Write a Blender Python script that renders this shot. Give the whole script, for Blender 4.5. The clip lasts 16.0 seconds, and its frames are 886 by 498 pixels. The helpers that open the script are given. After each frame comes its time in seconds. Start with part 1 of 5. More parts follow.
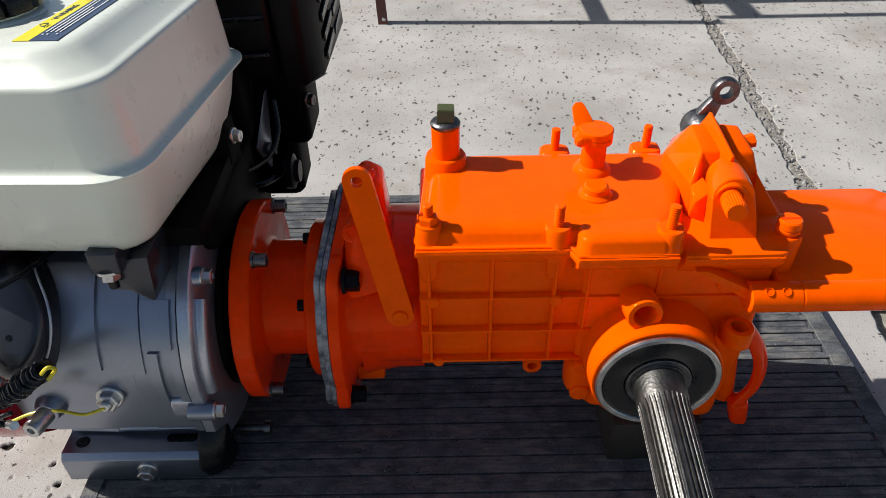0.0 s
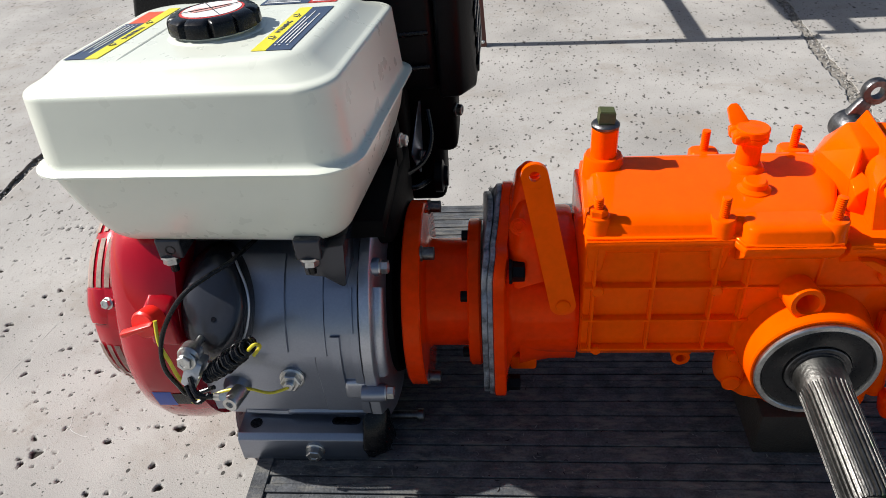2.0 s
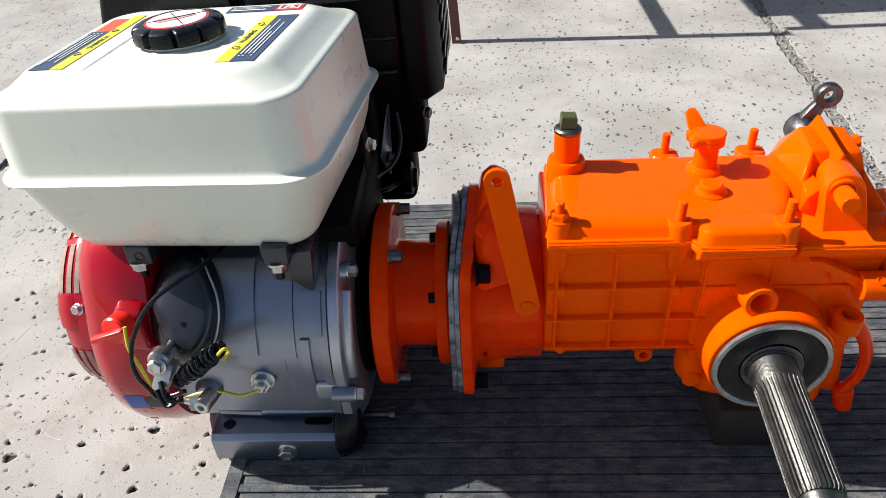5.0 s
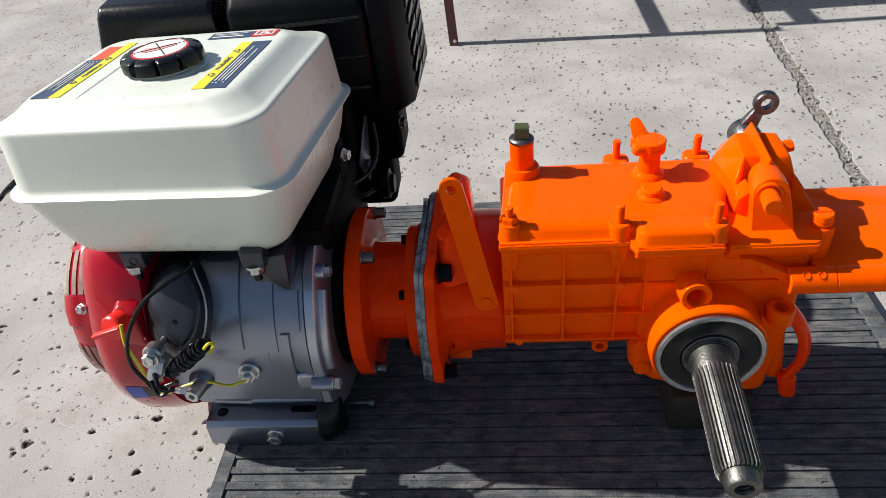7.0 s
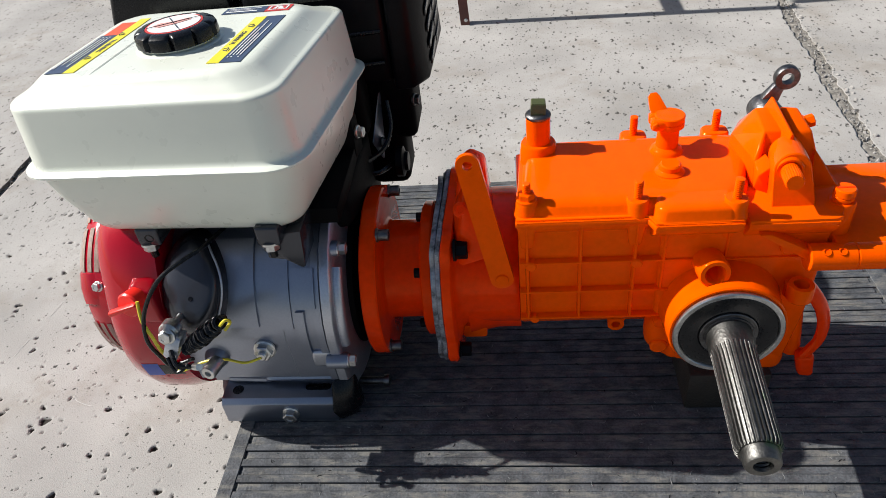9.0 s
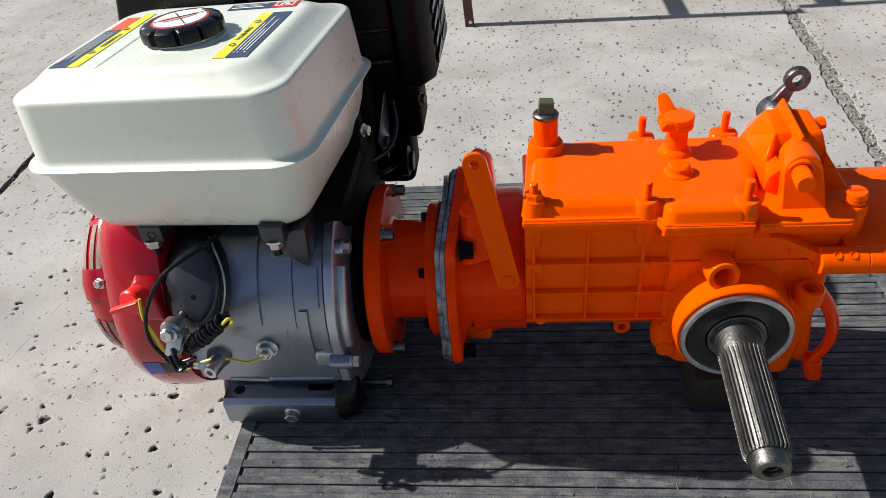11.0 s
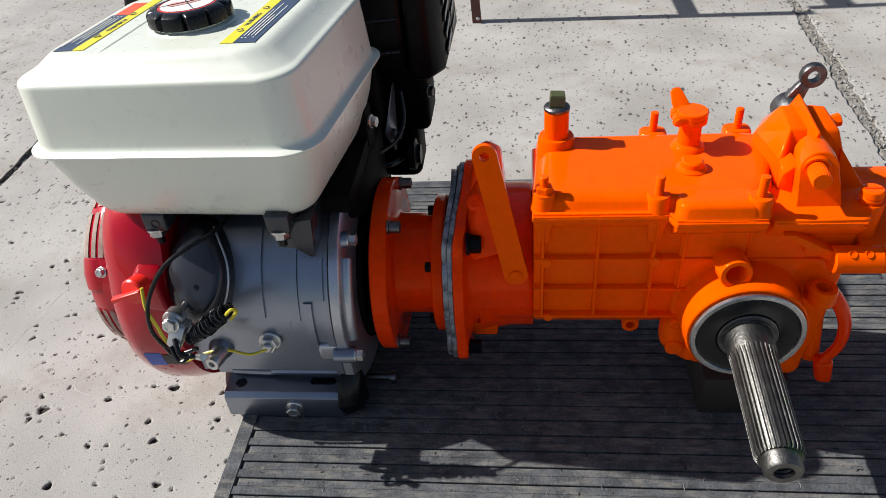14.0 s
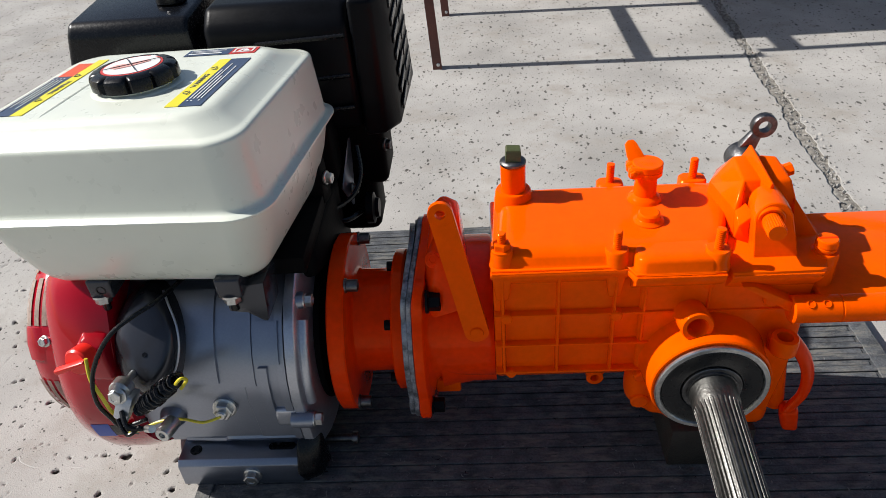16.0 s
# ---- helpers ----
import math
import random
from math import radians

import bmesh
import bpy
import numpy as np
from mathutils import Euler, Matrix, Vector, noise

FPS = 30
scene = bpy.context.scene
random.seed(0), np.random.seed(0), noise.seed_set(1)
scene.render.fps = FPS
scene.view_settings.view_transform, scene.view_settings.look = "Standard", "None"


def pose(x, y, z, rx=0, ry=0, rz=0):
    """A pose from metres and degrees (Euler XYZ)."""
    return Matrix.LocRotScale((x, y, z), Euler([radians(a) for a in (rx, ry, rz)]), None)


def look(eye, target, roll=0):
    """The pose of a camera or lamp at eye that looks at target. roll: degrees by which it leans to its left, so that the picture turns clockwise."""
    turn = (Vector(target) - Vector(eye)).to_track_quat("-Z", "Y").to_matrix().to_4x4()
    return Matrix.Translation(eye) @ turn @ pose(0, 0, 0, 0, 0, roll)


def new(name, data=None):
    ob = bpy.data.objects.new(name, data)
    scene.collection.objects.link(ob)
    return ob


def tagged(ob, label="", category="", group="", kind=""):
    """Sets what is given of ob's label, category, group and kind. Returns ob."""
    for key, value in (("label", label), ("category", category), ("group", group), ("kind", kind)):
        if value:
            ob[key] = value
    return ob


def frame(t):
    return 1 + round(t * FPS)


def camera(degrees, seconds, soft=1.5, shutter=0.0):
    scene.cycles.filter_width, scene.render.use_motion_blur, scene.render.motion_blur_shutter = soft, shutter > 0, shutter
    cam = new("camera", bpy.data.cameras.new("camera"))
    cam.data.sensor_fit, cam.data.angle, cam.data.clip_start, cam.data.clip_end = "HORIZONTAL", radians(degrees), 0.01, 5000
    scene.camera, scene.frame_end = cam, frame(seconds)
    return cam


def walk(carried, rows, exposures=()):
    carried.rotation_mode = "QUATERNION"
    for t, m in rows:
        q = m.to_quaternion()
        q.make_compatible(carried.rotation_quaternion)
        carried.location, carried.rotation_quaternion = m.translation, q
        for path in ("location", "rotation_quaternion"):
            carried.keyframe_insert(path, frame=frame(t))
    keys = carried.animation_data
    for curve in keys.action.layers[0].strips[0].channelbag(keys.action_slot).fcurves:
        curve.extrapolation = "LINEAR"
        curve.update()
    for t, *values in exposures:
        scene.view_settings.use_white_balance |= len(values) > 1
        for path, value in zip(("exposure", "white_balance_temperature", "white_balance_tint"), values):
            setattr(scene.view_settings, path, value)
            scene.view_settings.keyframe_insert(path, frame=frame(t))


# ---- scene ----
cam = camera(63.88, 16.0, soft=0.75)
PATH = [
    (0, (0.2791, -0.3907, 0.6031), (0.2746, 1.1791, -0.6362), -1.11),
    (0.5, (0.2717, -0.3811, 0.5993), (0.252, 1.1742, -0.6579), -2.22),
    (1, (0.2633, -0.3824, 0.5929), (0.2395, 1.1761, -0.6603), -1.70),
    (1.5, (0.2125, -0.4182, 0.6082), (0.0796, 1.1813, -0.5851), -5.25),
    (2, (0.1917, -0.444, 0.6096), (0.0206, 1.1666, -0.5638), -4.45),
    (2.5, (0.1868, -0.4537, 0.6033), (0.0112, 1.1487, -0.5805), -3.64),
    (3, (0.1905, -0.4537, 0.6018), (0.0119, 1.1334, -0.6021), -3.37),
    (3.5, (0.1832, -0.4563, 0.5958), (-0.0105, 1.1202, -0.6196), -3.28),
    (4, (0.1437, -0.4569, 0.5492), (-0.0278, 1.1176, -0.672), -1.76),
    (4.5, (0.1465, -0.4542, 0.5557), (-0.0485, 1.123, -0.6585), -2.83),
    (5, (0.207, -0.4473, 0.6244), (0.0841, 1.1516, -0.5708), -4.00),
    (5.2, (0.2303, -0.4495, 0.6362), (0.1426, 1.1659, -0.5398), -3.95),
    (7.3, (0.2671, -0.4885, 0.6625), (0.0711, 1.0887, -0.5516), -6.39),
    (7.5, (0.2652, -0.4882, 0.6615), (0.0691, 1.0852, -0.5575), -6.44),
    (8, (0.2625, -0.4885, 0.6599), (0.0585, 1.0767, -0.5683), -6.72),
    (8.5, (0.259, -0.4887, 0.6558), (0.0451, 1.0693, -0.58), -6.61),
    (9, (0.2593, -0.4884, 0.6554), (0.0461, 1.0664, -0.5845), -6.83),
    (11.5, (0.2513, -0.4854, 0.6479), (0.0346, 1.0774, -0.5812), -6.09),
    (12, (0.2495, -0.4874, 0.6476), (0.0255, 1.0761, -0.5793), -6.14),
    (12.5, (0.2486, -0.4852, 0.6469), (0.0274, 1.0771, -0.582), -6.13),
    (13, (0.2485, -0.4855, 0.6455), (0.0234, 1.0758, -0.584), -5.95),
    (13.5, (0.2482, -0.4843, 0.6433), (0.0259, 1.0745, -0.5898), -5.86),
    (14, (0.2464, -0.4818, 0.6387), (0.0297, 1.0782, -0.594), -5.44),
    (14.5, (0.244, -0.4833, 0.6372), (0.0295, 1.0768, -0.5958), -5.18),
    (15, (0.2457, -0.4791, 0.6374), (0.0537, 1.0982, -0.5773), -4.94),
    (15.5, (0.2548, -0.4627, 0.6453), (0.1032, 1.1534, -0.5231), -5.91),
    (16, (0.2571, -0.4593, 0.6448), (0.1255, 1.1684, -0.5099), -4.96),
]
walk(cam, [(t, look(eye, target, roll)) for t, eye, target, roll in PATH],
     [(0.0, 0.41), (0.5, 0.56), (1.0, 0.62), (1.5, 0.67), (2.0, 0.46), (3.0, 0.44), (3.5, 0.50), (4.0, 0.58), (4.5, 0.70), (5.0, 0.71),
      (5.2, 0.62), (7.3, 0.46), (9.0, 0.46), (11.5, 0.43), (15.0, 0.43), (15.5, 0.37), (16.0, 0.37)])

# ---- light ----
SUN_ELEV, SUN_TRAVEL = 41.0, -7.0   # height of the sun; heading in which its light travels, from +x
world = bpy.data.worlds.new("world")
scene.world = world
world.use_nodes = True
wn = world.node_tree
sky = wn.nodes.new("ShaderNodeTexSky")
sky.sky_type, sky.sun_disc = "NISHITA", False
sky.sun_elevation = radians(SUN_ELEV)
sky.sun_rotation = radians(270 - SUN_TRAVEL)
sky.air_density, sky.dust_density = 1.0, 1.5
wn.links.new(sky.outputs[0], wn.nodes["Background"].inputs[0])
wn.nodes["Background"].inputs[1].default_value = 0.060
sun = new("sun", bpy.data.lights.new("sun", "SUN"))
sun.data.energy, sun.data.angle, sun.data.color = 4.65, radians(0.53), (1.0, 0.965, 0.925)
ce, se = math.cos(radians(SUN_ELEV)), math.sin(radians(SUN_ELEV))
ca, sa = math.cos(radians(SUN_TRAVEL)), math.sin(radians(SUN_TRAVEL))
sun.matrix_world = look((0, 0, 5), (ce * ca, ce * sa, 5 - se))
scene.view_settings.exposure = 0.20


# ---- materials ----
def material(name, color, rough=0.5, metal=0.0, var=0.12, scale=40.0, bump=0.1, fine=400.0, coat=0.0, dirt=None, dirt_amount=0.0, dirt_scale=25.0, spec=0.5, stretch=1.0, world_space=False, coat_rough=0.06, tint=(1, 1, 1)):
    """A surface with two scales of variation in colour, roughness and relief, and patches of dirt or wear."""
    m = bpy.data.materials.new(name)
    m.use_nodes = True
    n, l = m.node_tree.nodes, m.node_tree.links
    b = n["Principled BSDF"]
    co = n.new("ShaderNodeNewGeometry" if world_space else "ShaderNodeTexCoord")
    place = co.outputs["Position" if world_space else "Object"]
    big, small = n.new("ShaderNodeTexNoise"), n.new("ShaderNodeTexNoise")
    big.inputs["Scale"].default_value, big.inputs["Detail"].default_value = scale, 6
    small.inputs["Scale"].default_value, small.inputs["Detail"].default_value = fine, 3
    for t in (big, small):
        l.new(place, t.inputs["Vector"])
    ramp = n.new("ShaderNodeMapRange")
    ramp.inputs["From Min"].default_value, ramp.inputs["From Max"].default_value = 0.3, 0.7
    ramp.inputs["To Min"].default_value, ramp.inputs["To Max"].default_value = 1 - var, 1 + var
    l.new(big.outputs["Fac"], ramp.inputs["Value"])
    mul = n.new("ShaderNodeMix")
    mul.data_type, mul.blend_type = "RGBA", "MULTIPLY"
    mul.inputs["Factor"].default_value = 1.0
    mul.inputs["A"].default_value = (*color, 1)
    grain, both = n.new("ShaderNodeMapRange"), n.new("ShaderNodeMath")
    grain.inputs["From Min"].default_value, grain.inputs["From Max"].default_value = 0.3, 0.7
    grain.inputs["To Min"].default_value, grain.inputs["To Max"].default_value = 1 - 0.7 * var, 1 + 0.7 * var
    l.new(small.outputs["Fac"], grain.inputs["Value"])
    both.operation = "MULTIPLY"
    l.new(ramp.outputs[0], both.inputs[0])
    l.new(grain.outputs[0], both.inputs[1])
    l.new(both.outputs[0], mul.inputs["B"])
    out = mul.outputs["Result"]
    if dirt:
        spots = n.new("ShaderNodeTexNoise")
        spots.inputs["Scale"].default_value, spots.inputs["Detail"].default_value, spots.inputs["Roughness"].default_value = dirt_scale, 8, 0.7
        along = n.new("ShaderNodeVectorMath")
        along.operation = "MULTIPLY"
        along.inputs[1].default_value = (stretch, 1, 1)
        l.new(place, along.inputs[0])
        l.new(along.outputs[0], spots.inputs["Vector"])
        cut = n.new("ShaderNodeMapRange")
        cut.inputs["From Min"].default_value, cut.inputs["From Max"].default_value = 0.62 - 0.25 * dirt_amount, 0.72 - 0.15 * dirt_amount
        cut.inputs["To Max"].default_value = min(1.0, 0.4 + dirt_amount)
        l.new(spots.outputs["Fac"], cut.inputs["Value"])
        mix = n.new("ShaderNodeMix")
        mix.data_type = "RGBA"
        mix.inputs["B"].default_value = (*dirt, 1)
        l.new(cut.outputs[0], mix.inputs["Factor"])
        l.new(out, mix.inputs["A"])
        out = mix.outputs["Result"]
    l.new(out, b.inputs["Base Color"])
    rr = n.new("ShaderNodeMapRange")
    spread = 0.02 if metal > 0.4 else 0.1
    rr.inputs["To Min"].default_value, rr.inputs["To Max"].default_value = max(0.03, rough - spread), min(1, rough + spread)
    l.new(small.outputs["Fac"], rr.inputs["Value"])
    l.new(rr.outputs[0], b.inputs["Roughness"])
    b.inputs["Metallic"].default_value = metal
    b.inputs["Specular Tint"].default_value = (*tint, 1)
    b.inputs["Coat Weight"].default_value, b.inputs["Coat Roughness"].default_value = coat, coat_rough
    b.inputs["Specular IOR Level"].default_value = spec
    add = n.new("ShaderNodeMath")
    add.operation = "ADD"
    l.new(big.outputs["Fac"], add.inputs[0])
    l.new(small.outputs["Fac"], add.inputs[1])
    bp = n.new("ShaderNodeBump")
    bp.inputs["Strength"].default_value, bp.inputs["Distance"].default_value = bump, 0.002
    l.new(add.outputs[0], bp.inputs["Height"])
    l.new(bp.outputs[0], b.inputs["Normal"])
    return m


ORANGE = material("orange_paint", (0.97, 0.097, 0.0), 0.10, var=0.05, bump=0.06, scale=45, fine=170, spec=0.17, tint=(1.0, 0.42, 0.10))
# redder clutch overpaint, reddened further as these parts look in shade
RED_ORANGE = material("shaded_red_orange_paint", (0.95, 0.044, 0.0), 0.10, var=0.07, bump=0.06, scale=45, fine=170, spec=0.32, tint=(1.0, 0.45, 0.2))
CREAM = material("cream_enamel", (0.735, 0.765, 0.665), 0.30, var=0.012, bump=0.003, scale=15, fine=60, coat=0.45, coat_rough=0.25)
GREY = material("grey_cast_aluminium", (0.29, 0.315, 0.375), 0.33, metal=0.85, var=0.05, bump=0.012, scale=30, fine=500)
# the case's grey lightened, putting the side cover's bright reflections into the colour
GREY_LIGHT = material("lightened_cast_aluminium", (0.47, 0.49, 0.54), 0.33, metal=0.85, var=0.1, bump=0.03, scale=40, fine=500)
# cast grey darkened further, the tank's shade on dome and mounts put in
DARK_CAP = material("shade_dark_cast_grey", (0.055, 0.058, 0.068), 0.24, metal=0.6, var=0.05, bump=0.02)
RED = material("red_metallic_enamel", (0.40, 0.002, 0.013), 0.22, metal=0.15, var=0.04, bump=0.01, coat=0.9, spec=0.1, coat_rough=0.03)
RED_PLASTIC = material("red_plastic", (0.82, 0.02, 0.012), 0.35, var=0.05, bump=0.05)
BLACK = material("black_plastic", (0.004, 0.0045, 0.006), 0.26, var=0.2, bump=0.03, scale=60, spec=0.32)
BLACK_PAINT = material("black_heat_paint", (0.004, 0.0045, 0.006), 0.36, var=0.2, bump=0.06, scale=60, fine=600, spec=0.09)
# low-gloss near-black with the shade between engine parts put into it
BLACK_MATTE = material("shade_black_paint", (0.0025, 0.0025, 0.003), 0.6, var=0.2, bump=0.1, scale=60, spec=0.06)
STEEL = material("zinc_steel", (0.58, 0.585, 0.575), 0.34, metal=1.0, var=0.15, bump=0.1, scale=120)
STEEL_DARK = material("oiled_steel", (0.15, 0.148, 0.15), 0.40, metal=1.0, var=0.3, bump=0.2, scale=90)
GASKET = material("worn_steel_plate", (0.27, 0.29, 0.33), 0.42, metal=0.4, var=0.3, bump=0.2, scale=70, dirt=(0.012, 0.012, 0.014), dirt_amount=0.55, dirt_scale=45)
SHAFT_STEEL = material("splined_shaft_steel", (0.135, 0.133, 0.125), 0.46, metal=1.0, var=0.25, bump=0.2, scale=90, dirt=(0.05, 0.17, 0.04), dirt_amount=0.16, dirt_scale=26)
SEAL = material("bearing_seal_rubber", (0.009, 0.009, 0.010), 0.30, var=0.15, bump=0.05)
GREEN = material("green_brown_paint", (0.062, 0.072, 0.024), 0.40, var=0.2, bump=0.1)
RUBBER = material("grey_rubber", (0.080, 0.085, 0.092), 0.68, var=0.36, scale=55, bump=0.5, fine=420, dirt=(0.165, 0.162, 0.148), dirt_amount=0.55, dirt_scale=110, spec=0.16, stretch=0.3, world_space=True)
WOOD_DARK = material("tarred_wood", (0.03, 0.024, 0.018), 0.7, var=0.3, scale=30, bump=0.5)
RUST_PAINT = material("brown_primer", (0.11, 0.035, 0.025), 0.5, var=0.2, scale=30, bump=0.15)
WHITE = material("white_print", (0.8, 0.8, 0.78), 0.4, var=0.03, bump=0.02)
YELLOW = material("yellow_print", (0.82, 0.70, 0.04), 0.35, var=0.03, bump=0.02)
NAVY = material("navy_print", (0.045, 0.068, 0.125), 0.35, var=0.05, bump=0.02)
PRINT_RED = material("red_print", (0.6, 0.04, 0.03), 0.35, var=0.03, bump=0.02)
PRINT_ORANGE = material("orange_red_print", (0.75, 0.10, 0.03), 0.35, var=0.04, bump=0.02)
CAP_RED = material("faded_red_print", (0.70, 0.36, 0.32), 0.4, var=0.05, bump=0.02)
BLUE = material("blue_print", (0.02, 0.07, 0.4), 0.35, var=0.05, bump=0.02)
WIRE_YELLOW = material("yellow_wire_plastic", (0.65, 0.55, 0.03), 0.4, var=0.05, bump=0.02)
CONCRETE = material("concrete", (0.378, 0.364, 0.341), 0.9, var=0.18, scale=5, bump=0.32, fine=620, dirt=(0.31, 0.284, 0.248), dirt_amount=0.4, dirt_scale=6, spec=0.2)
def dirt_and_shade_pits(m):
    """Darkens pits by depth, dirt and painted shade together, and adds flat dark spots."""
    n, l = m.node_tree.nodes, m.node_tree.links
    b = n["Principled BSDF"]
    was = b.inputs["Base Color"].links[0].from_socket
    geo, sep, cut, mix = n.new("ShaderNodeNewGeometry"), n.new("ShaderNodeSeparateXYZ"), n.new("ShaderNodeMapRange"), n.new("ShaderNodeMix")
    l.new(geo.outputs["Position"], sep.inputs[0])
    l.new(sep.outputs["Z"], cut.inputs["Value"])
    # depth sets the mix, so shade inside the pit is coloured in with dirt
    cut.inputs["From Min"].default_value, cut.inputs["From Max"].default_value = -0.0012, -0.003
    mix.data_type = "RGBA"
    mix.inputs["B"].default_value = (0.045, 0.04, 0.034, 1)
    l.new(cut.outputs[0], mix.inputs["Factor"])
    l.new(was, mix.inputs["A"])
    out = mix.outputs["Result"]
    co = n.new("ShaderNodeTexCoord")
    # flat dark spots at random paint small shaded pits that have no depth
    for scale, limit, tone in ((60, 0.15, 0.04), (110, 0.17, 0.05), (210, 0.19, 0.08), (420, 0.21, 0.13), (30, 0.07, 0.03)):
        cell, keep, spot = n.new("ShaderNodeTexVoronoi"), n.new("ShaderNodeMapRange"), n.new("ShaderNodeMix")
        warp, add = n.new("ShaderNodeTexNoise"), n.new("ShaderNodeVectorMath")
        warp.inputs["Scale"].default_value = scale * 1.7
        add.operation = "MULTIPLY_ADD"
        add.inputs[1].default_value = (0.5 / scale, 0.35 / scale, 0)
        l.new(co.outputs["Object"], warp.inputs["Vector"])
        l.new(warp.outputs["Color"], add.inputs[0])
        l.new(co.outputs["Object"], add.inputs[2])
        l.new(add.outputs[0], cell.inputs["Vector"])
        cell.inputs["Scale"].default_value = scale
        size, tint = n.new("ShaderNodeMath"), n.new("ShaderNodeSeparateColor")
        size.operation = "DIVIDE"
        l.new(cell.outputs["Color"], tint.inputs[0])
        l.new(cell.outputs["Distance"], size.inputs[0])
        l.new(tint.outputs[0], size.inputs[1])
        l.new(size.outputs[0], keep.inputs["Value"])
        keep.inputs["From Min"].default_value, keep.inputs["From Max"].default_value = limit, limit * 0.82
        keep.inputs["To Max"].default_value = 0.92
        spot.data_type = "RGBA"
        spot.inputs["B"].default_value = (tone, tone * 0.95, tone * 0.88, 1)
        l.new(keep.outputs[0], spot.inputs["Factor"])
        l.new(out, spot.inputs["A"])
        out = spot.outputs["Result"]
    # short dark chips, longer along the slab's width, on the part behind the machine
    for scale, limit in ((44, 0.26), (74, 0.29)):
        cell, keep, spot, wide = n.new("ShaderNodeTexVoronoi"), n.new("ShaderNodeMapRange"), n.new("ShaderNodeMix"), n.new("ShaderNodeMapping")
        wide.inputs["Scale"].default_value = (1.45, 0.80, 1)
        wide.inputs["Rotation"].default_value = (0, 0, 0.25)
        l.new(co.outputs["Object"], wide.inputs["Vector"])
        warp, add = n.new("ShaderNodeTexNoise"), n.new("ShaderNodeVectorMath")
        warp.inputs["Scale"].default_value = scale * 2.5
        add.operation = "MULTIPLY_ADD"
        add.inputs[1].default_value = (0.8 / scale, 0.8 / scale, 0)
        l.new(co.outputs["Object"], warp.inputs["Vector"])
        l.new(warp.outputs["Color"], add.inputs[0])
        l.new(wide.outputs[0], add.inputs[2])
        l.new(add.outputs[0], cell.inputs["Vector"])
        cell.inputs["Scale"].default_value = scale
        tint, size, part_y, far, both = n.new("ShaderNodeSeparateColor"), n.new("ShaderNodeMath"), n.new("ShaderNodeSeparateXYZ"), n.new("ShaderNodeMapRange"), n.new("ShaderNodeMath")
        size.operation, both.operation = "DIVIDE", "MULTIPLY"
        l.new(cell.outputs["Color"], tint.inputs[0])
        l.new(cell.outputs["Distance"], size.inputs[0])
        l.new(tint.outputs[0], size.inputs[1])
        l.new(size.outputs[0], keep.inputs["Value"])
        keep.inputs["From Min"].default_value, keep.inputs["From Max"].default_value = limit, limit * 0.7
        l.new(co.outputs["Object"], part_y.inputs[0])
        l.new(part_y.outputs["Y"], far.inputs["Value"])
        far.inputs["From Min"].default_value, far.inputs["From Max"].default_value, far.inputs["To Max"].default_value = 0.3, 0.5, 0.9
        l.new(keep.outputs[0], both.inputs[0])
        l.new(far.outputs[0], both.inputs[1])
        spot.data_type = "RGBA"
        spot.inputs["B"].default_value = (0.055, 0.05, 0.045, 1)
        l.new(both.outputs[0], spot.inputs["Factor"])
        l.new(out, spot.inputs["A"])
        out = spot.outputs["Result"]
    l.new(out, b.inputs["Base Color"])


dirt_and_shade_pits(CONCRETE)
EARTH = material("crumbled_joint_fill", (0.235, 0.220, 0.195), 0.95, var=0.4, scale=60, bump=0.8, fine=200, spec=0.1)


# ---- mesh helpers ----
AX = {"x": (Vector((1, 0, 0)), Vector((0, 1, 0)), Vector((0, 0, 1))),
      "y": (Vector((0, 1, 0)), Vector((0, 0, 1)), Vector((1, 0, 0))),
      "z": (Vector((0, 0, 1)), Vector((1, 0, 0)), Vector((0, 1, 0)))}


def axes(a):
    if isinstance(a, str):
        return AX[a]
    w = Vector(a).normalized()
    u = w.orthogonal().normalized()
    return w, u, w.cross(u)


def loft(bm, rings, cap0=True, cap1=True, closed=True):
    rows = [[bm.verts.new(p) for p in r] for r in rings]
    k = len(rows[0])
    for a, b in zip(rows, rows[1:]):
        for i in range(k if closed else k - 1):
            j = (i + 1) % k
            bm.faces.new((a[i], a[j], b[j], b[i]))
    if cap0:
        bm.faces.new(rows[0][::-1])
    if cap1:
        bm.faces.new(rows[-1])
    return rows


def rrect(cx, cy, hx, hy, r, n=6):
    pts = []
    for sx, sy, a in ((1, 1, 0), (-1, 1, 90), (-1, -1, 180), (1, -1, 270)):
        for i in range(n + 1):
            t = radians(a + 90 * i / n)
            pts.append((cx + sx * (hx - r) + r * math.cos(t), cy + sy * (hy - r) + r * math.sin(t)))
    return pts


def lathe(bm, c, axis, prof, seg=40, cap0=True, cap1=True):
    """prof: rows of (distance along the axis from c, radius)."""
    w, u, v = axes(axis)
    c = Vector(c)
    rings = []
    for h, r in prof:
        rings.append([c + w * h + (u * math.cos(2 * math.pi * i / seg) + v * math.sin(2 * math.pi * i / seg)) * r for i in range(seg)])
    loft(bm, rings, cap0, cap1)


def joined(bm, other):
    me = bpy.data.meshes.new("tmp")
    other.to_mesh(me)
    other.free()
    bm.from_mesh(me)
    bpy.data.meshes.remove(me)


def softened(b, w, seg=2):
    if w:
        es = [e for e in b.edges if len(e.link_faces) == 2 and e.calc_face_angle(0) > 0.5]
        bmesh.ops.bevel(b, geom=es, offset=w, segments=seg, affect="EDGES", profile=0.5, clamp_overlap=True)


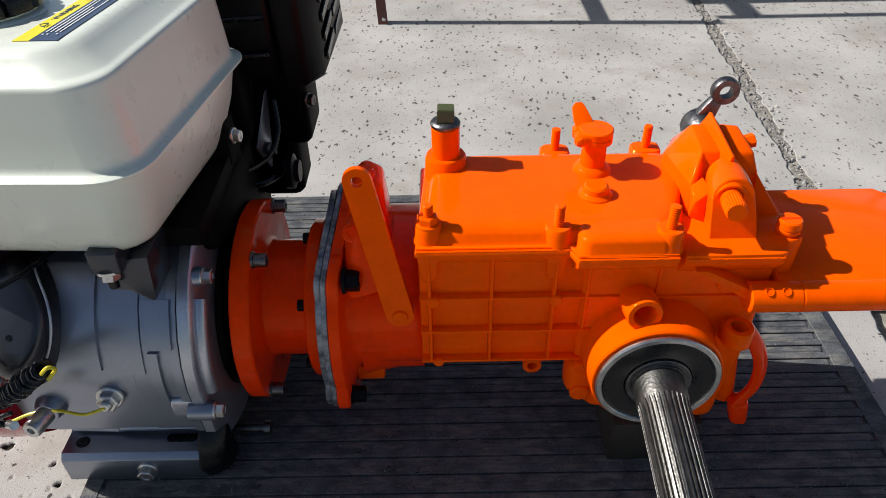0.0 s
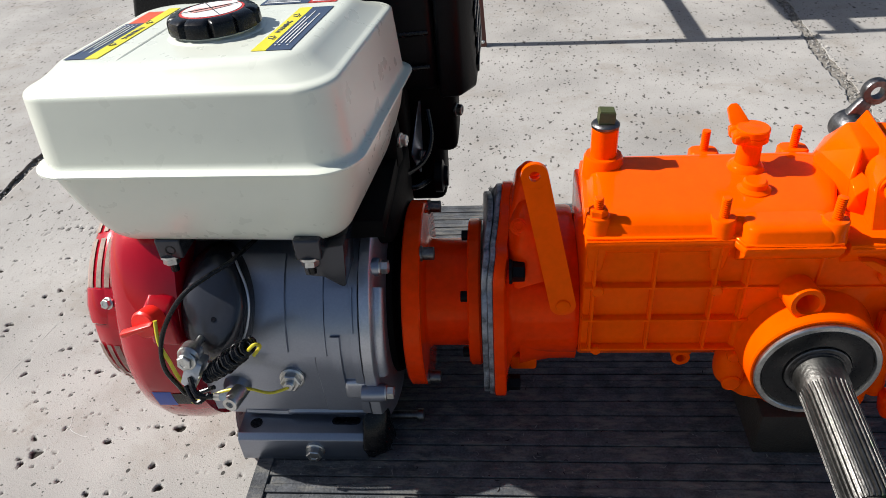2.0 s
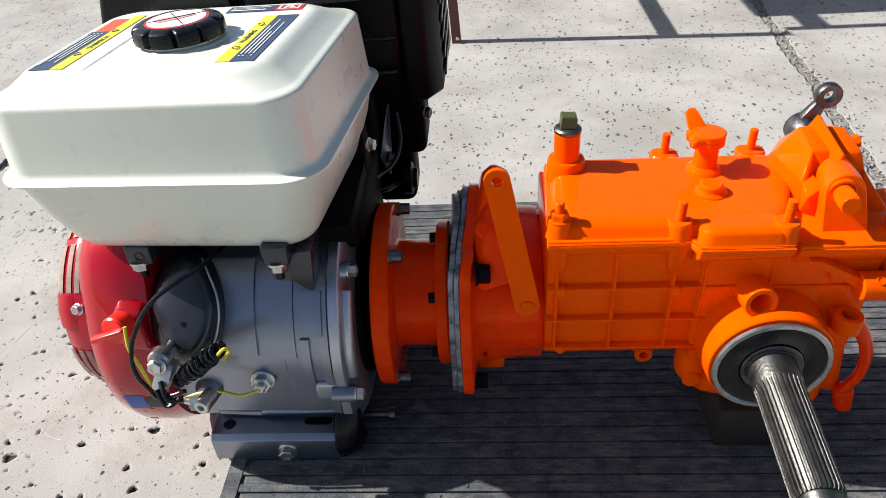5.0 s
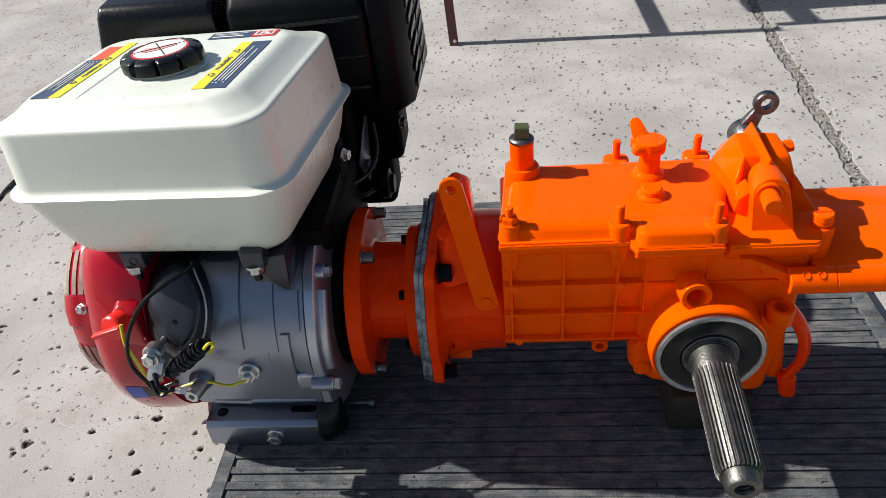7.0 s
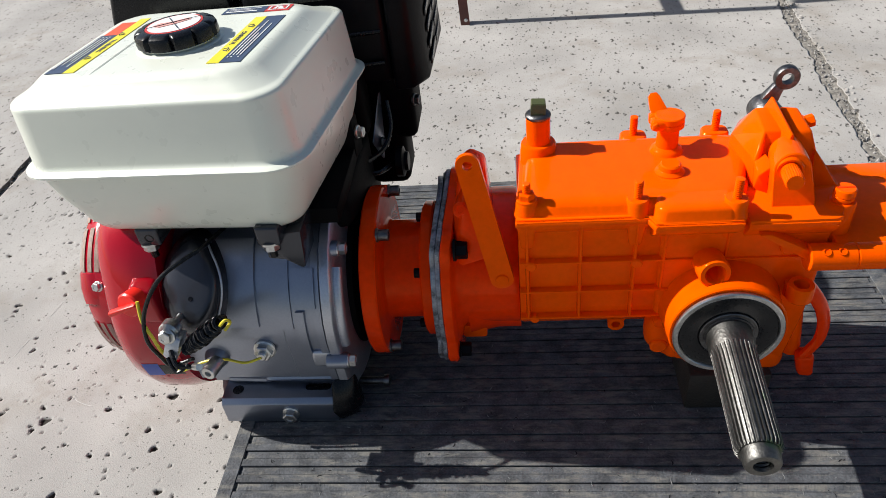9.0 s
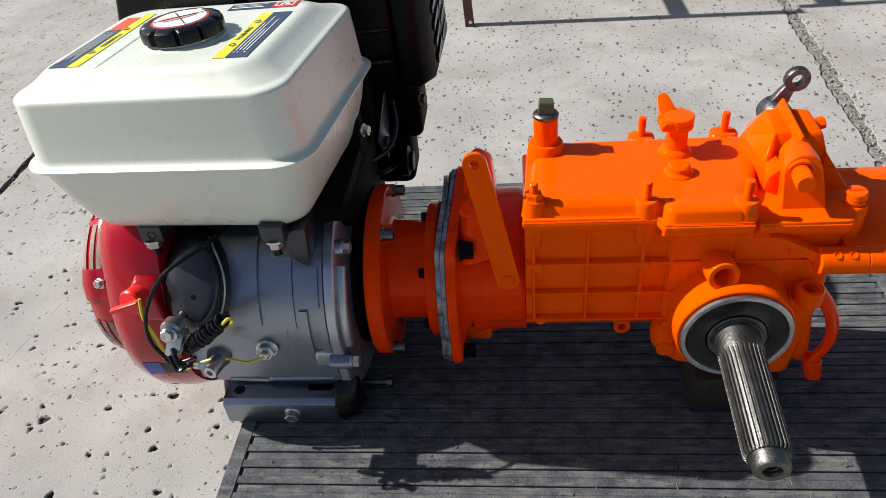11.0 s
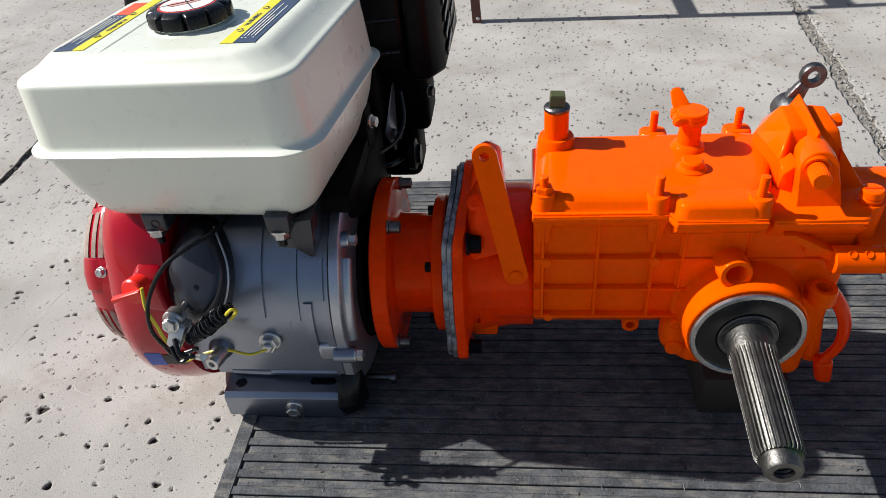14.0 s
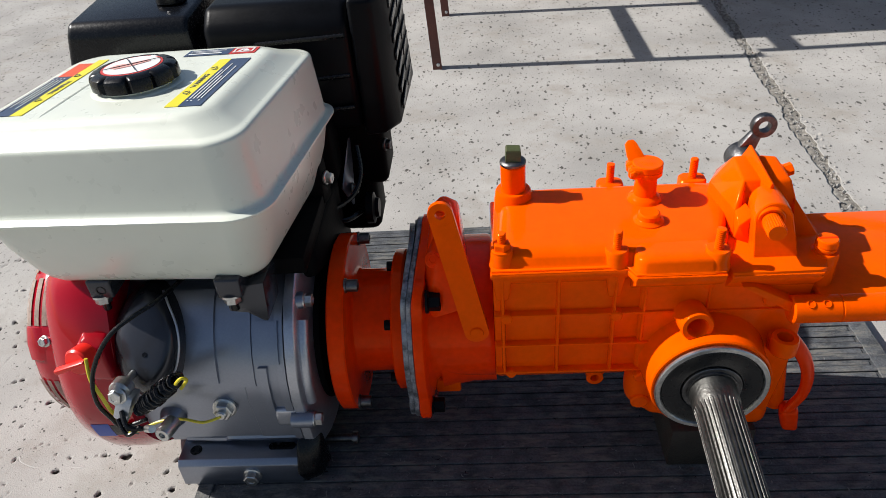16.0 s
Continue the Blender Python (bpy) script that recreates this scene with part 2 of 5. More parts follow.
def box(bm, lo, hi, bevel=0.0015, seg=2):
    b = bmesh.new()
    bmesh.ops.create_cube(b, size=1)
    for v in b.verts:
        v.co = Vector([lo[i] + (v.co[i] + 0.5) * (hi[i] - lo[i]) for i in range(3)])
    softened(b, bevel, seg)
    joined(bm, b)


def prism(bm, poly, plane, d0, d1, bevel=0.0015, seg=2):
    """poly in a plane ('xy', 'xz' or 'yz'), drawn out from d0 to d1 along the third axis."""
    b = bmesh.new()
    def at(p, d):
        q = {plane[0]: p[0], plane[1]: p[1]}
        k = [a for a in "xyz" if a not in plane][0]
        q[k] = d
        return Vector((q["x"], q["y"], q["z"]))
    loft(b, [[at(p, d0) for p in poly], [at(p, d1) for p in poly]])
    bmesh.ops.recalc_face_normals(b, faces=b.faces)
    softened(b, bevel, seg)
    joined(bm, b)


def hull(bm, pts, bevel=0.002, seg=2):
    b = bmesh.new()
    for p in pts:
        b.verts.new(p)
    res = bmesh.ops.convex_hull(b, input=b.verts)
    bmesh.ops.delete(b, geom=[v for v in b.verts if not v.link_faces], context="VERTS")
    bmesh.ops.dissolve_limit(b, angle_limit=0.05, verts=b.verts, edges=b.edges)
    bmesh.ops.recalc_face_normals(b, faces=b.faces)
    softened(b, bevel, seg)
    joined(bm, b)


def smooth_path(pts, k=6):
    pts = [Vector(p) for p in pts]
    out = []
    for i in range(len(pts) - 1):
        p0, p1, p2, p3 = pts[max(i - 1, 0)], pts[i], pts[i + 1], pts[min(i + 2, len(pts) - 1)]
        for j in range(k):
            t = j / k
            out.append(0.5 * ((2 * p1) + (p2 - p0) * t + (2 * p0 - 5 * p1 + 4 * p2 - p3) * t * t + (3 * p1 - p0 - 3 * p2 + p3) * t ** 3))
    out.append(pts[-1])
    return out


def tube(bm, pts, r, seg=10, k=6, flat=1.0):
    path = smooth_path(pts, k) if k > 1 else [Vector(p) for p in pts]
    up = None
    rings = []
    for i, p in enumerate(path):
        d = (path[min(i + 1, len(path) - 1)] - path[max(i - 1, 0)]).normalized()
        if up is None:
            up = d.orthogonal().normalized()
        up = (up - d * up.dot(d)).normalized()
        side = d.cross(up)
        rad = r[min(i * len(r) // len(path), len(r) - 1)] if isinstance(r, (list, tuple)) else r
        rings.append([p + up * math.cos(2 * math.pi * j / seg) * rad + side * math.sin(2 * math.pi * j / seg) * rad * flat for j in range(seg)])
    loft(bm, rings)


def mesh_of(name, bm, mats, angle=35):
    bmesh.ops.remove_doubles(bm, verts=bm.verts, dist=1e-6)
    bmesh.ops.recalc_face_normals(bm, faces=bm.faces)
    for f in bm.faces:
        f.smooth = True
    for e in bm.edges:
        e.smooth = len(e.link_faces) == 2 and e.calc_face_angle(0) < radians(angle)
    me = bpy.data.meshes.new(name)
    bm.to_mesh(me)
    bm.free()
    for m in mats if isinstance(mats, (list, tuple)) else [mats]:
        me.materials.append(m)
    return me


def under(ob, parent):
    ob.parent = parent
    root = Matrix.Identity(4)
    p = parent
    while p:
        root = p.matrix_basis.copy() @ root if p.parent is None else p.matrix_parent_inverse @ p.matrix_basis @ root
        p = p.parent
    ob.matrix_parent_inverse = root.inverted()
    return ob


def part(name, bm, mats, parent, label="", angle=35):
    ob = new(name, mesh_of(name, bm, mats, angle))
    if parent:
        under(ob, parent)
    if label:
        tagged(ob, label)
    return ob


def thing(name, at, label, category, group="", kind=""):
    ob = new(name)
    ob.location = at
    ob.empty_display_size = 0.02
    return tagged(ob, label, category, group, kind)


BOLTS = {}


def bolt(parent, at, axis, size, mats=None, name="bolt", head=0.65, flange=True, label="", socket=False):
    """A hex bolt whose head stands out along axis; size: across the flats."""
    mats = mats or STEEL
    key = (size, mats.name, head, flange, socket)
    if key not in BOLTS:
        b = bmesh.new()
        r = size / 2 / math.cos(math.pi / 6)
        z0 = 0.0
        if flange:
            lathe(b, (0, 0, 0), "z", [(-0.0008, r * 1.22), (size * 0.1, r * 1.22), (size * 0.16, r * 1.05)], 24)
            z0 = size * 0.14
        if socket:
            lathe(b, (0, 0, 0), "z", [(z0, r), (size * head - 0.0006, r), (size * head, r * 0.94), (size * head, r * 0.55), (size * 0.2, r * 0.5)], 20)
        else:
            lathe(b, (0, 0, 0), "z", [(z0, r), (size * head - size * 0.06, r), (size * head, r * 0.86), (size * head, r * 0.5), (size * head - size * 0.05, r * 0.45)], 6)
        BOLTS[key] = mesh_of(name, b, mats, 25)
    ob = new(name, BOLTS[key])
    w, u, v = axes(axis)
    ob.matrix_basis = Matrix.Translation(at) @ w.to_track_quat("Z", "Y").to_matrix().to_4x4() @ Matrix.Rotation(random.random() * 1.0, 4, "Z")
    under(ob, parent)
    if label:
        tagged(ob, label)
    return ob


# ---- ground: cast concrete slabs with open joints ----
def joint_left(y):
    return -0.682 + 0.01 * math.sin(5 * y + 1)


def joint_right(y):
    return 0.79 + 0.083 * min(max(y, 0.0), 2.0)


b = bmesh.new()
b.faces.new([b.verts.new((x, y, -0.016)) for x, y in ((-60, -60), (60, -60), (60, 60), (-60, 60))])
ground = part("ground", b, EARTH, None)
tagged(ground, "bare earth and crumbled fill under the concrete slabs", "ground", kind="structure")


def slab(xs, ys, shape, pits, name="slab", edge=0.006):
    """A slab's top as a grid with pits sunk into it, and crumbling side faces."""
    nx, ny = len(xs), len(ys)
    X, Y = np.meshgrid(xs, ys)
    Z = np.zeros_like(X)
    for px, py, r, d, a, e in pits:
        i0, i1 = np.searchsorted(xs, (px - 2 * r * e, px + 2 * r * e))
        j0, j1 = np.searchsorted(ys, (py - 2 * r * e, py + 2 * r * e))
        if i1 - i0 < 2 or j1 - j0 < 2:
            continue
        dx, dy = X[j0:j1, i0:i1] - px, Y[j0:j1, i0:i1] - py
        u, v = (dx * math.cos(a) + dy * math.sin(a)) / (r * e), (dy * math.cos(a) - dx * math.sin(a)) / r
        q = np.sqrt(u * u + v * v) + 0.18 * np.sin(3 * np.arctan2(v, u) + px * 900)
        Z[j0:j1, i0:i1] = np.minimum(Z[j0:j1, i0:i1], -d * np.clip(1.15 - q, 0, 0.35) / 0.35)
    for j in range(ny):
        for i in (0, nx - 1):
            X[j, i] = shape(X[j, i], Y[j, i])
        for i, k in ((1, 0), (nx - 2, nx - 1)):
            if abs(X[j, k]) < 2:
                X[j, i] = X[j, k] + (0.0025 if k == 0 else -0.0025)
    co = np.stack([X, Y, Z], -1).reshape(-1, 3)
    k = np.arange(nx * ny).reshape(ny, nx)
    quads = np.stack([k[:-1, :-1], k[:-1, 1:], k[1:, 1:], k[1:, :-1]], -1).reshape(-1, 4)
    low, side = [], []
    for col in (0, nx - 1):
        base = len(co) + len(low)
        for j in range(ny):
            x, y, z = co[k[j, col]]
            low.append((x + (0.004 if col == 0 else -0.004), y, -0.016))
        for j in range(ny - 1):
            side.append((k[j, col], k[j + 1, col], base + j + 1, base + j) if col == 0 else (k[j + 1, col], k[j, col], base + j, base + j + 1))
    co = np.concatenate([co, np.array(low)])
    quads = np.concatenate([quads, np.array(side)])
    me = bpy.data.meshes.new(name)
    me.vertices.add(len(co))
    me.vertices.foreach_set("co", co.astype(np.float32).ravel())
    me.loops.add(len(quads) * 4)
    me.loops.foreach_set("vertex_index", quads.astype(np.int32).ravel())
    me.polygons.add(len(quads))
    me.polygons.foreach_set("loop_start", np.arange(0, len(quads) * 4, 4, dtype=np.int32))
    flat = np.zeros(len(quads), dtype=bool)
    flat[-len(side):] = True
    me.attributes.new("sharp_face", "BOOLEAN", "FACE").data.foreach_set("value", flat)
    me.update(calc_edges=True)
    me.materials.append(CONCRETE)
    me.materials.append(EARTH)
    me.polygons.foreach_set("material_index", flat.astype(np.int32))
    ob = new(name, me)
    under(ob, ground)
    return ob


rng = np.random.default_rng(4)


def pit_field(n, x0, x1, y0, y1, rmin, rmax):
    rows = []
    for _ in range(n):
        r = rmin + (rmax - rmin) * rng.random() ** 3
        rows.append((x0 + (x1 - x0) * rng.random(), y0 + (y1 - y0) * rng.random(), r, min(0.0055, 1.4 * r + 0.0006), rng.random() * 3.1, 1 + 0.9 * rng.random()))
    return rows


def crumbled(joint, gap):
    return lambda x, y: joint(y) + gap + abs(gap) * (0.7 * noise.noise((9 * y, gap * 99, 0)) + 0.45 * noise.noise((45 * y, gap * 99, 3)))


MID = pit_field(1150, -0.66, 0.02, -0.3, 0.5, 0.0007, 0.0030) + []
MID += [(-0.323, 0.024, 0.0052, 0.004, 0.4, 1.3), (-0.172, 0.060, 0.0042, 0.005, 0.1, 1.5), (-0.261, -0.078, 0.0037, 0.005, 1.2, 1.2), (-0.167, -0.017, 0.0036, 0.005, 0.5, 1.3)]
fine_x = np.concatenate([np.arange(-0.65, -0.50, 0.003), np.arange(-0.50, -0.04, 0.0016), np.arange(-0.04, 0.775, 0.0045)])
fine_y = np.concatenate([np.linspace(-30, -0.32, 16), np.arange(-0.3, -0.16, 0.004), np.arange(-0.16, 0.42, 0.0016), np.arange(0.42, 1.8, 0.0042), np.linspace(1.82, 3.0, 30), np.linspace(3.2, 30, 12)])


def mid_shape(x, y):
    return crumbled(joint_left, 0.0062)(x, y) if x < 0 else crumbled(joint_right, -0.0125)(x, y)


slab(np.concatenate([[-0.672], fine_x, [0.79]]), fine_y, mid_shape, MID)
slab(np.concatenate([[-30.0, -8.0, -3.0], np.arange(-1.7, -0.71, 0.008), [-0.69]]), np.concatenate([np.linspace(-30, 0, 8), np.arange(0.05, 1.9, 0.008), np.linspace(2.0, 30, 16)]),
     lambda x, y: x if x < -1 else crumbled(joint_left, -0.0062)(x, y), [])
slab(np.concatenate([[0.83], np.arange(0.96, 1.9, 0.008), [4.0, 9.0, 30.0]]), np.concatenate([np.linspace(-30, 0.2, 6), np.arange(0.25, 1.9, 0.008), np.linspace(2.0, 30, 16)]),
     lambda x, y: x if x > 5 else crumbled(joint_right, 0.0125)(x, y), [])

# packed fill that half closes the right-hand joint
b = bmesh.new()
rows = []
for k in range(340):
    y = 0.25 + 0.005 * k
    rows.append([Vector((joint_right(y) - 0.024 + 0.006 * m, y, -0.0024 + 0.0022 * noise.noise((70 * y, 0.9 * m, 2)) - (0.0035 if m in (0, 8) else 0))) for m in range(9)])
loft(b, rows, False, False, closed=False)
part("joint_fill", b, EARTH, ground)
b = bmesh.new()
rows = []
for k in range(380):
    y = 0.0 + 0.005 * k
    rows.append([Vector((joint_left(y) - 0.014 + 0.004 * m, y, -0.0058 + 0.0040 * noise.noise((80 * y, 0.9 * m, 7)) + (0.002 if m in (0, 7) else 0))) for m in range(8)])
loft(b, rows, False, False, closed=False)
part("joint_fill", b, EARTH, ground)

# pale scratches on the slab
CHALK = material("scuffed_concrete", (0.52, 0.51, 0.49), 0.9, var=0.1, scale=200, bump=0.3)
for pts, w in ((((-0.4276, 0.1173), (-0.417, 0.185), (-0.4072, 0.2479)), 0.0010), (((-0.3061, 0.0763), (-0.3005, 0.058), (-0.2851, 0.0494), (-0.2726, 0.0461)), 0.0008), (((-0.241, 0.045), (-0.2183, 0.0455)), 0.0006)):
    b = bmesh.new()
    tube(b, [(x, y, 0.0001) for x, y in pts], w, 6, 8, 0.3)
    for v in b.verts:
        v.co.z = 0.0001 + 0.0004 * noise.noise((v.co.x * 260, v.co.y * 260, 1)) + (0.0001 if v.co.z > 0.0001 else -0.0008)
    part("scratch", b, CHALK, ground)

# crumbs of broken concrete lying in the joints
b = bmesh.new()
for i in range(1500):
    y = rng.uniform(0.3, 1.9)
    right = i < 1350
    x = (joint_right(y) + 0.004 + rng.normal(0, 0.0105)) if right else joint_left(y) + rng.normal(0, 0.005)
    r = 0.0008 + 0.0034 * rng.random() ** 3
    vs = bmesh.ops.create_icosphere(b, subdivisions=1, radius=r)["verts"]
    fl = 0.5 + 0.5 * rng.random()
    for v in vs:
        v.co = Vector((v.co.x, v.co.y, v.co.z * fl)) * (0.7 + 0.6 * rng.random()) + Vector((x, y, (-0.006 + 0.007 * rng.random()) if abs(x - joint_right(y)) < 0.013 or not right else r * fl * 0.3))
crumbs = part("concrete_crumbs", b, CONCRETE, None)
tagged(crumbs, "loose crumbs of broken concrete in the slab joints", "rubble", kind="stuff")

# ---- ribbed rubber mat ----
MAT_Z = 0.022
mat_thing = thing("rubber_mat", (0.33, 0.05, 0), "thick grey ribbed rubber mat lying on the concrete", "mat")
b = bmesh.new()
box(b, (-0.062, -0.2135, 0.0), (0.720, 0.478, MAT_Z - 0.0028), 0.002)
part("mat_base", b, RUBBER, mat_thing)
b = bmesh.new()
box(b, (-0.062, -0.2135, MAT_Z - 0.0027), (-0.0455, 0.478, MAT_Z), 0.0008, 1)
part("mat_border", b, RUBBER, mat_thing)
b = bmesh.new()
box(b, (0.6985, -0.2135, MAT_Z - 0.0027), (0.720, 0.478, MAT_Z), 0.0008, 1)
part("mat_border", b, RUBBER, mat_thing)
PITCH = 0.0197
y = -0.43 + 11 * PITCH
k = 0
RIB = None
while y < 0.475:
    if RIB is None:
        b = bmesh.new()
        box(b, (-0.0452, 0.0008, MAT_Z - 0.0027), (0.6985, 0.0097, MAT_Z), 0.0005, 1)
        box(b, (-0.0408, 0.0103, MAT_Z - 0.0027), (0.6940, PITCH - 0.0010, MAT_Z - 0.0002), 0.0005, 1)
        box(b, (-0.0400, 0.0090, MAT_Z - 0.0027), (0.6930, 0.0110, MAT_Z - 0.0008), 0.0)
        RIB = mesh_of("mat_rib", b, RUBBER)
    ob = new("mat_rib", RIB)
    ob.location = (0, y, 0)
    under(ob, mat_thing)
    y += PITCH
    k += 1

# torn flakes and cuts in the rubber
FLAKE = material("scuffed_rubber", (0.17, 0.175, 0.175), 0.7, var=0.2, scale=200, bump=0.2, spec=0.2)
CUT = material("cut_rubber", (0.015, 0.015, 0.016), 0.7, var=0.2, scale=200, bump=0.2, spec=0.1)
for name, mm, count, lift in (("scuffing", FLAKE, 700, 0.0), ("wear", CUT, 170, 0.0001)):
    b = bmesh.new()
    for _ in range(count):
        x, y = rng.uniform(-0.04, 0.69), rng.uniform(-0.20, 0.05) if rng.random() < 0.8 else rng.uniform(0.05, 0.46)
        length, turn, wide_ = rng.uniform(0.0012, 0.006) * (1.6 if rng.random() < 0.1 else 1.0), rng.choice((0.0, 0.0, 1.5)) + rng.normal(0, 0.35), rng.uniform(0.0002, 0.0006)
        d = Vector((math.cos(turn), math.sin(turn), 0))
        n_ = Vector((-d.y, d.x, 0))
        bend = rng.normal(0, 0.15) * length
        z = MAT_Z + 0.0001 + lift
        rows = []
        for k in range(4):
            q = k / 3
            c = Vector((x, y, z)) + d * (length * (q - 0.5)) + n_ * bend * math.sin(math.pi * q)
            w_ = wide_ * (0.3 + math.sin(math.pi * q))
            rows.append([c - n_ * w_, c + Vector((0, 0, 0.0004 if mm is FLAKE else 0.0001)), c + n_ * w_])
        loft(b, rows, False, False, closed=False)
    tagged(part(name, b, mm, mat_thing), kind="stuff")

# ---- engine ----
SH = (0.12, 0.145)   # the crankshaft's y and z
engine = thing("engine", (-0.03, 0.12, MAT_Z), "small petrol engine with cream tank, red shroud and grey crankcase", "engine")

# base frame: a folded channel that stands on the mat
b = bmesh.new()
prism(b, [(0.004, MAT_Z), (0.004, 0.050), (0.009, 0.056), (0.215, 0.056), (0.22, 0.050), (0.22, MAT_Z), (0.214, MAT_Z), (0.214, 0.050), (0.01, 0.050), (0.010, MAT_Z)], "yz", -0.077, 0.052, 0.0008)
base = part("base_frame", b, GREY, engine, "folded grey steel base channel")
b = bmesh.new()
pts = rrect(0.031, 0.024, 0.0145, 0.0045, 0.0044, 5)
loft(b, [[Vector((x, y, 0.0562)) for x, y in pts], [Vector((x, y, 0.0566)) for x, y in pts]])
part("slot", b, BLACK, base, "dark slotted mounting hole")
b = bmesh.new()
lathe(b, (-0.061, 0.021, 0.0562), "z", [(0, 0.0062), (0.0004, 0.0062)], 20)
part("bolt_hole", b, BLACK, base, "dark round mounting hole")
bolt(base, (0.0, 0.004, 0.036), (0, -1, 0), 0.014, label="zinc hex bolt in the base")

# crankcase: rounded block about the shaft, with a sump foot
b = bmesh.new()
def case_ring(x, grow=0.0):
    pts = []
    for a in range(-10, 231, 12):
        r = 0.112 + grow
        pts.append((SH[0] - r * math.cos(radians(a)) * 1.02, SH[1] + r * math.sin(radians(a))))
    pts = [p for p in pts if p[1] > 0.09]
    prof = [(0.036 - grow, 0.056), (0.033 - grow, 0.072), (0.012 - grow, 0.088)] + pts[1:-1] + [(0.24, 0.09), (0.24, 0.056)]
    return [Vector((x, y, z)) for y, z in prof]
loft(b, [case_ring(-0.098, -0.012), case_ring(-0.09), case_ring(0.02), case_ring(0.021, 0.001), case_ring(0.062, 0.001)])
crankcase = part("crankcase", b, GREY, engine)
b = bmesh.new()
loft(b, [case_ring(0.0545, 0.0015), case_ring(0.0553, 0.0045), case_ring(0.0628, 0.005), case_ring(0.0632, 0.0045)])
part("cover_flange", b, GREY, crankcase)
b = bmesh.new()
loft(b, [case_ring(0.0633, 0.0028), case_ring(0.0641, 0.0028)])
part("gasket", b, BLACK, crankcase, "thin black gasket in the seam")
b = bmesh.new()
loft(b, [case_ring(0.0642, 0.0055), case_ring(0.0648, 0.0062), case_ring(0.0732, 0.0062), case_ring(0.0748, 0.0048), case_ring(0.0768, -0.001), case_ring(0.080, -0.011), case_ring(0.0825, -0.030), case_ring(0.083, -0.044)])
side_cover = part("side_cover", b, GREY_LIGHT, engine, "grey cast side cover")
for y, z in ((0.0506, 0.230), (0.0003, 0.123), (0.12, 0.258), (0.19, 0.235)):
    b = bmesh.new()
    lathe(b, (0.06, y + 0.001, z), "x", [(0, 0.0085), (0.020, 0.0085), (0.0215, 0.0075)], 20)
    part("bolt_boss", b, GREY, side_cover)
    bolt(side_cover, (0.0815, y + 0.001, z), (1, 0, 0), 0.0108, head=0.75)

# boss added to block the bright gap, black for the shade in there
b = bmesh.new()
lathe(b, (0, SH[0], SH[1]), "x", [(0.080, 0.082), (0.088, 0.080), (0.092, 0.072), (0.0978, 0.070)], 48)
part("drive_boss", b, BLACK_MATTE, side_cover, "added black boss closing the dark gap at the drive end")

# fuel tank, built about its own lip; it sits askew and leans back a little on the engine
TANK = Matrix.Translation((-0.0317, 0.1088, 0.3559)) @ Matrix.Rotation(-0.0906, 4, "Z") @ Matrix.Rotation(-0.0418, 4, "X") @ Matrix.Rotation(-0.0362, 4, "Y")
TOP = 0.0761
def tank_ring(z, inset, r, shift=0.0):
    return [Vector((x, y + shift, z)) for x, y in rrect(0.0, 0.0, 0.133 - inset, 0.120 - inset, r, 9)]
b = bmesh.new()
loft(b, [tank_ring(z, i, r) for z, i, r in ((-0.0762, 0.046, 0.022), (-0.0756, 0.038, 0.024), (-0.0732, 0.0318, 0.025), (-0.068, 0.0275, 0.026), (-0.060, 0.0235, 0.027), (-0.030, 0.0128, 0.031), (-0.006, 0.0072, 0.033), (0.0, 0.0065, 0.033))], True, False)
loft(b, [tank_ring(z, i, r, sh) for z, i, r, sh in ((0.0, 0.0065, 0.028, 0), (-0.0012, 0.0010, 0.033, 0), (-0.0006, 0.0, 0.034, 0), (0.0012, 0.0, 0.034, 0), (0.0018, 0.0008, 0.034, 0), (0.0027, 0.0050, 0.030, 0),
    (0.0038, 0.0066, 0.029, 0), (0.006, 0.0076, 0.028, 0), (0.008, 0.0078, 0.028, 0), (0.030, 0.0089, 0.028, 0), (0.056, 0.0102, 0.028, 0), (0.0577, 0.0103, 0.028, 0), (0.0592, 0.0109, 0.028, 0), (0.0603, 0.0122, 0.028, 0), (0.0610, 0.0140, 0.028, 0), (0.0615, 0.0160, 0.028, -0.0004), (0.0622, 0.0175, 0.028, -0.0010), (0.0632, 0.0192, 0.028, -0.0018),
    (0.0668, 0.0255, 0.027, -0.004), (0.0712, 0.0315, 0.027, -0.006), (0.0738, 0.0350, 0.027, -0.0075), (0.0753, 0.0380, 0.026, -0.008), (0.0760, 0.0415, 0.025, -0.008), (TOP, 0.045, 0.022, -0.008), (TOP, 0.085, 0.01, -0.009))], False, True)
b.transform(TANK)
tank = part("fuel_tank", b, CREAM, engine, "cream enamelled pressed-steel fuel tank", 40)
# filler cap
CAP = TANK @ Matrix.Translation((0.0075, -0.0190, TOP))
b = bmesh.new()
seg = 120
def cap_ring(z, r, lob):
    return [Vector((math.cos(2 * math.pi * i / seg), math.sin(2 * math.pi * i / seg), 0)) * (r - lob * max(0.0, math.cos(2 * math.pi * 10 * i / seg)) ** 8) + Vector((0, 0, z)) for i in range(seg)]
loft(b, [cap_ring(0.0030, 0.0325, 0), cap_ring(0.0034, 0.0345, 0.001), cap_ring(0.0042, 0.0357, 0.0036), cap_ring(0.0115, 0.0354, 0.0040), cap_ring(0.0138, 0.0345, 0.0040), cap_ring(0.0152, 0.0325, 0.0036), cap_ring(0.0160, 0.0298, 0.0020), cap_ring(0.0164, 0.0272, 0), cap_ring(0.0164, 0.0256, 0), cap_ring(0.0158, 0.0250, 0)])
b.transform(CAP)
part("filler_cap", b, BLACK, tank, "black scalloped plastic filler cap", 30)
b = bmesh.new()
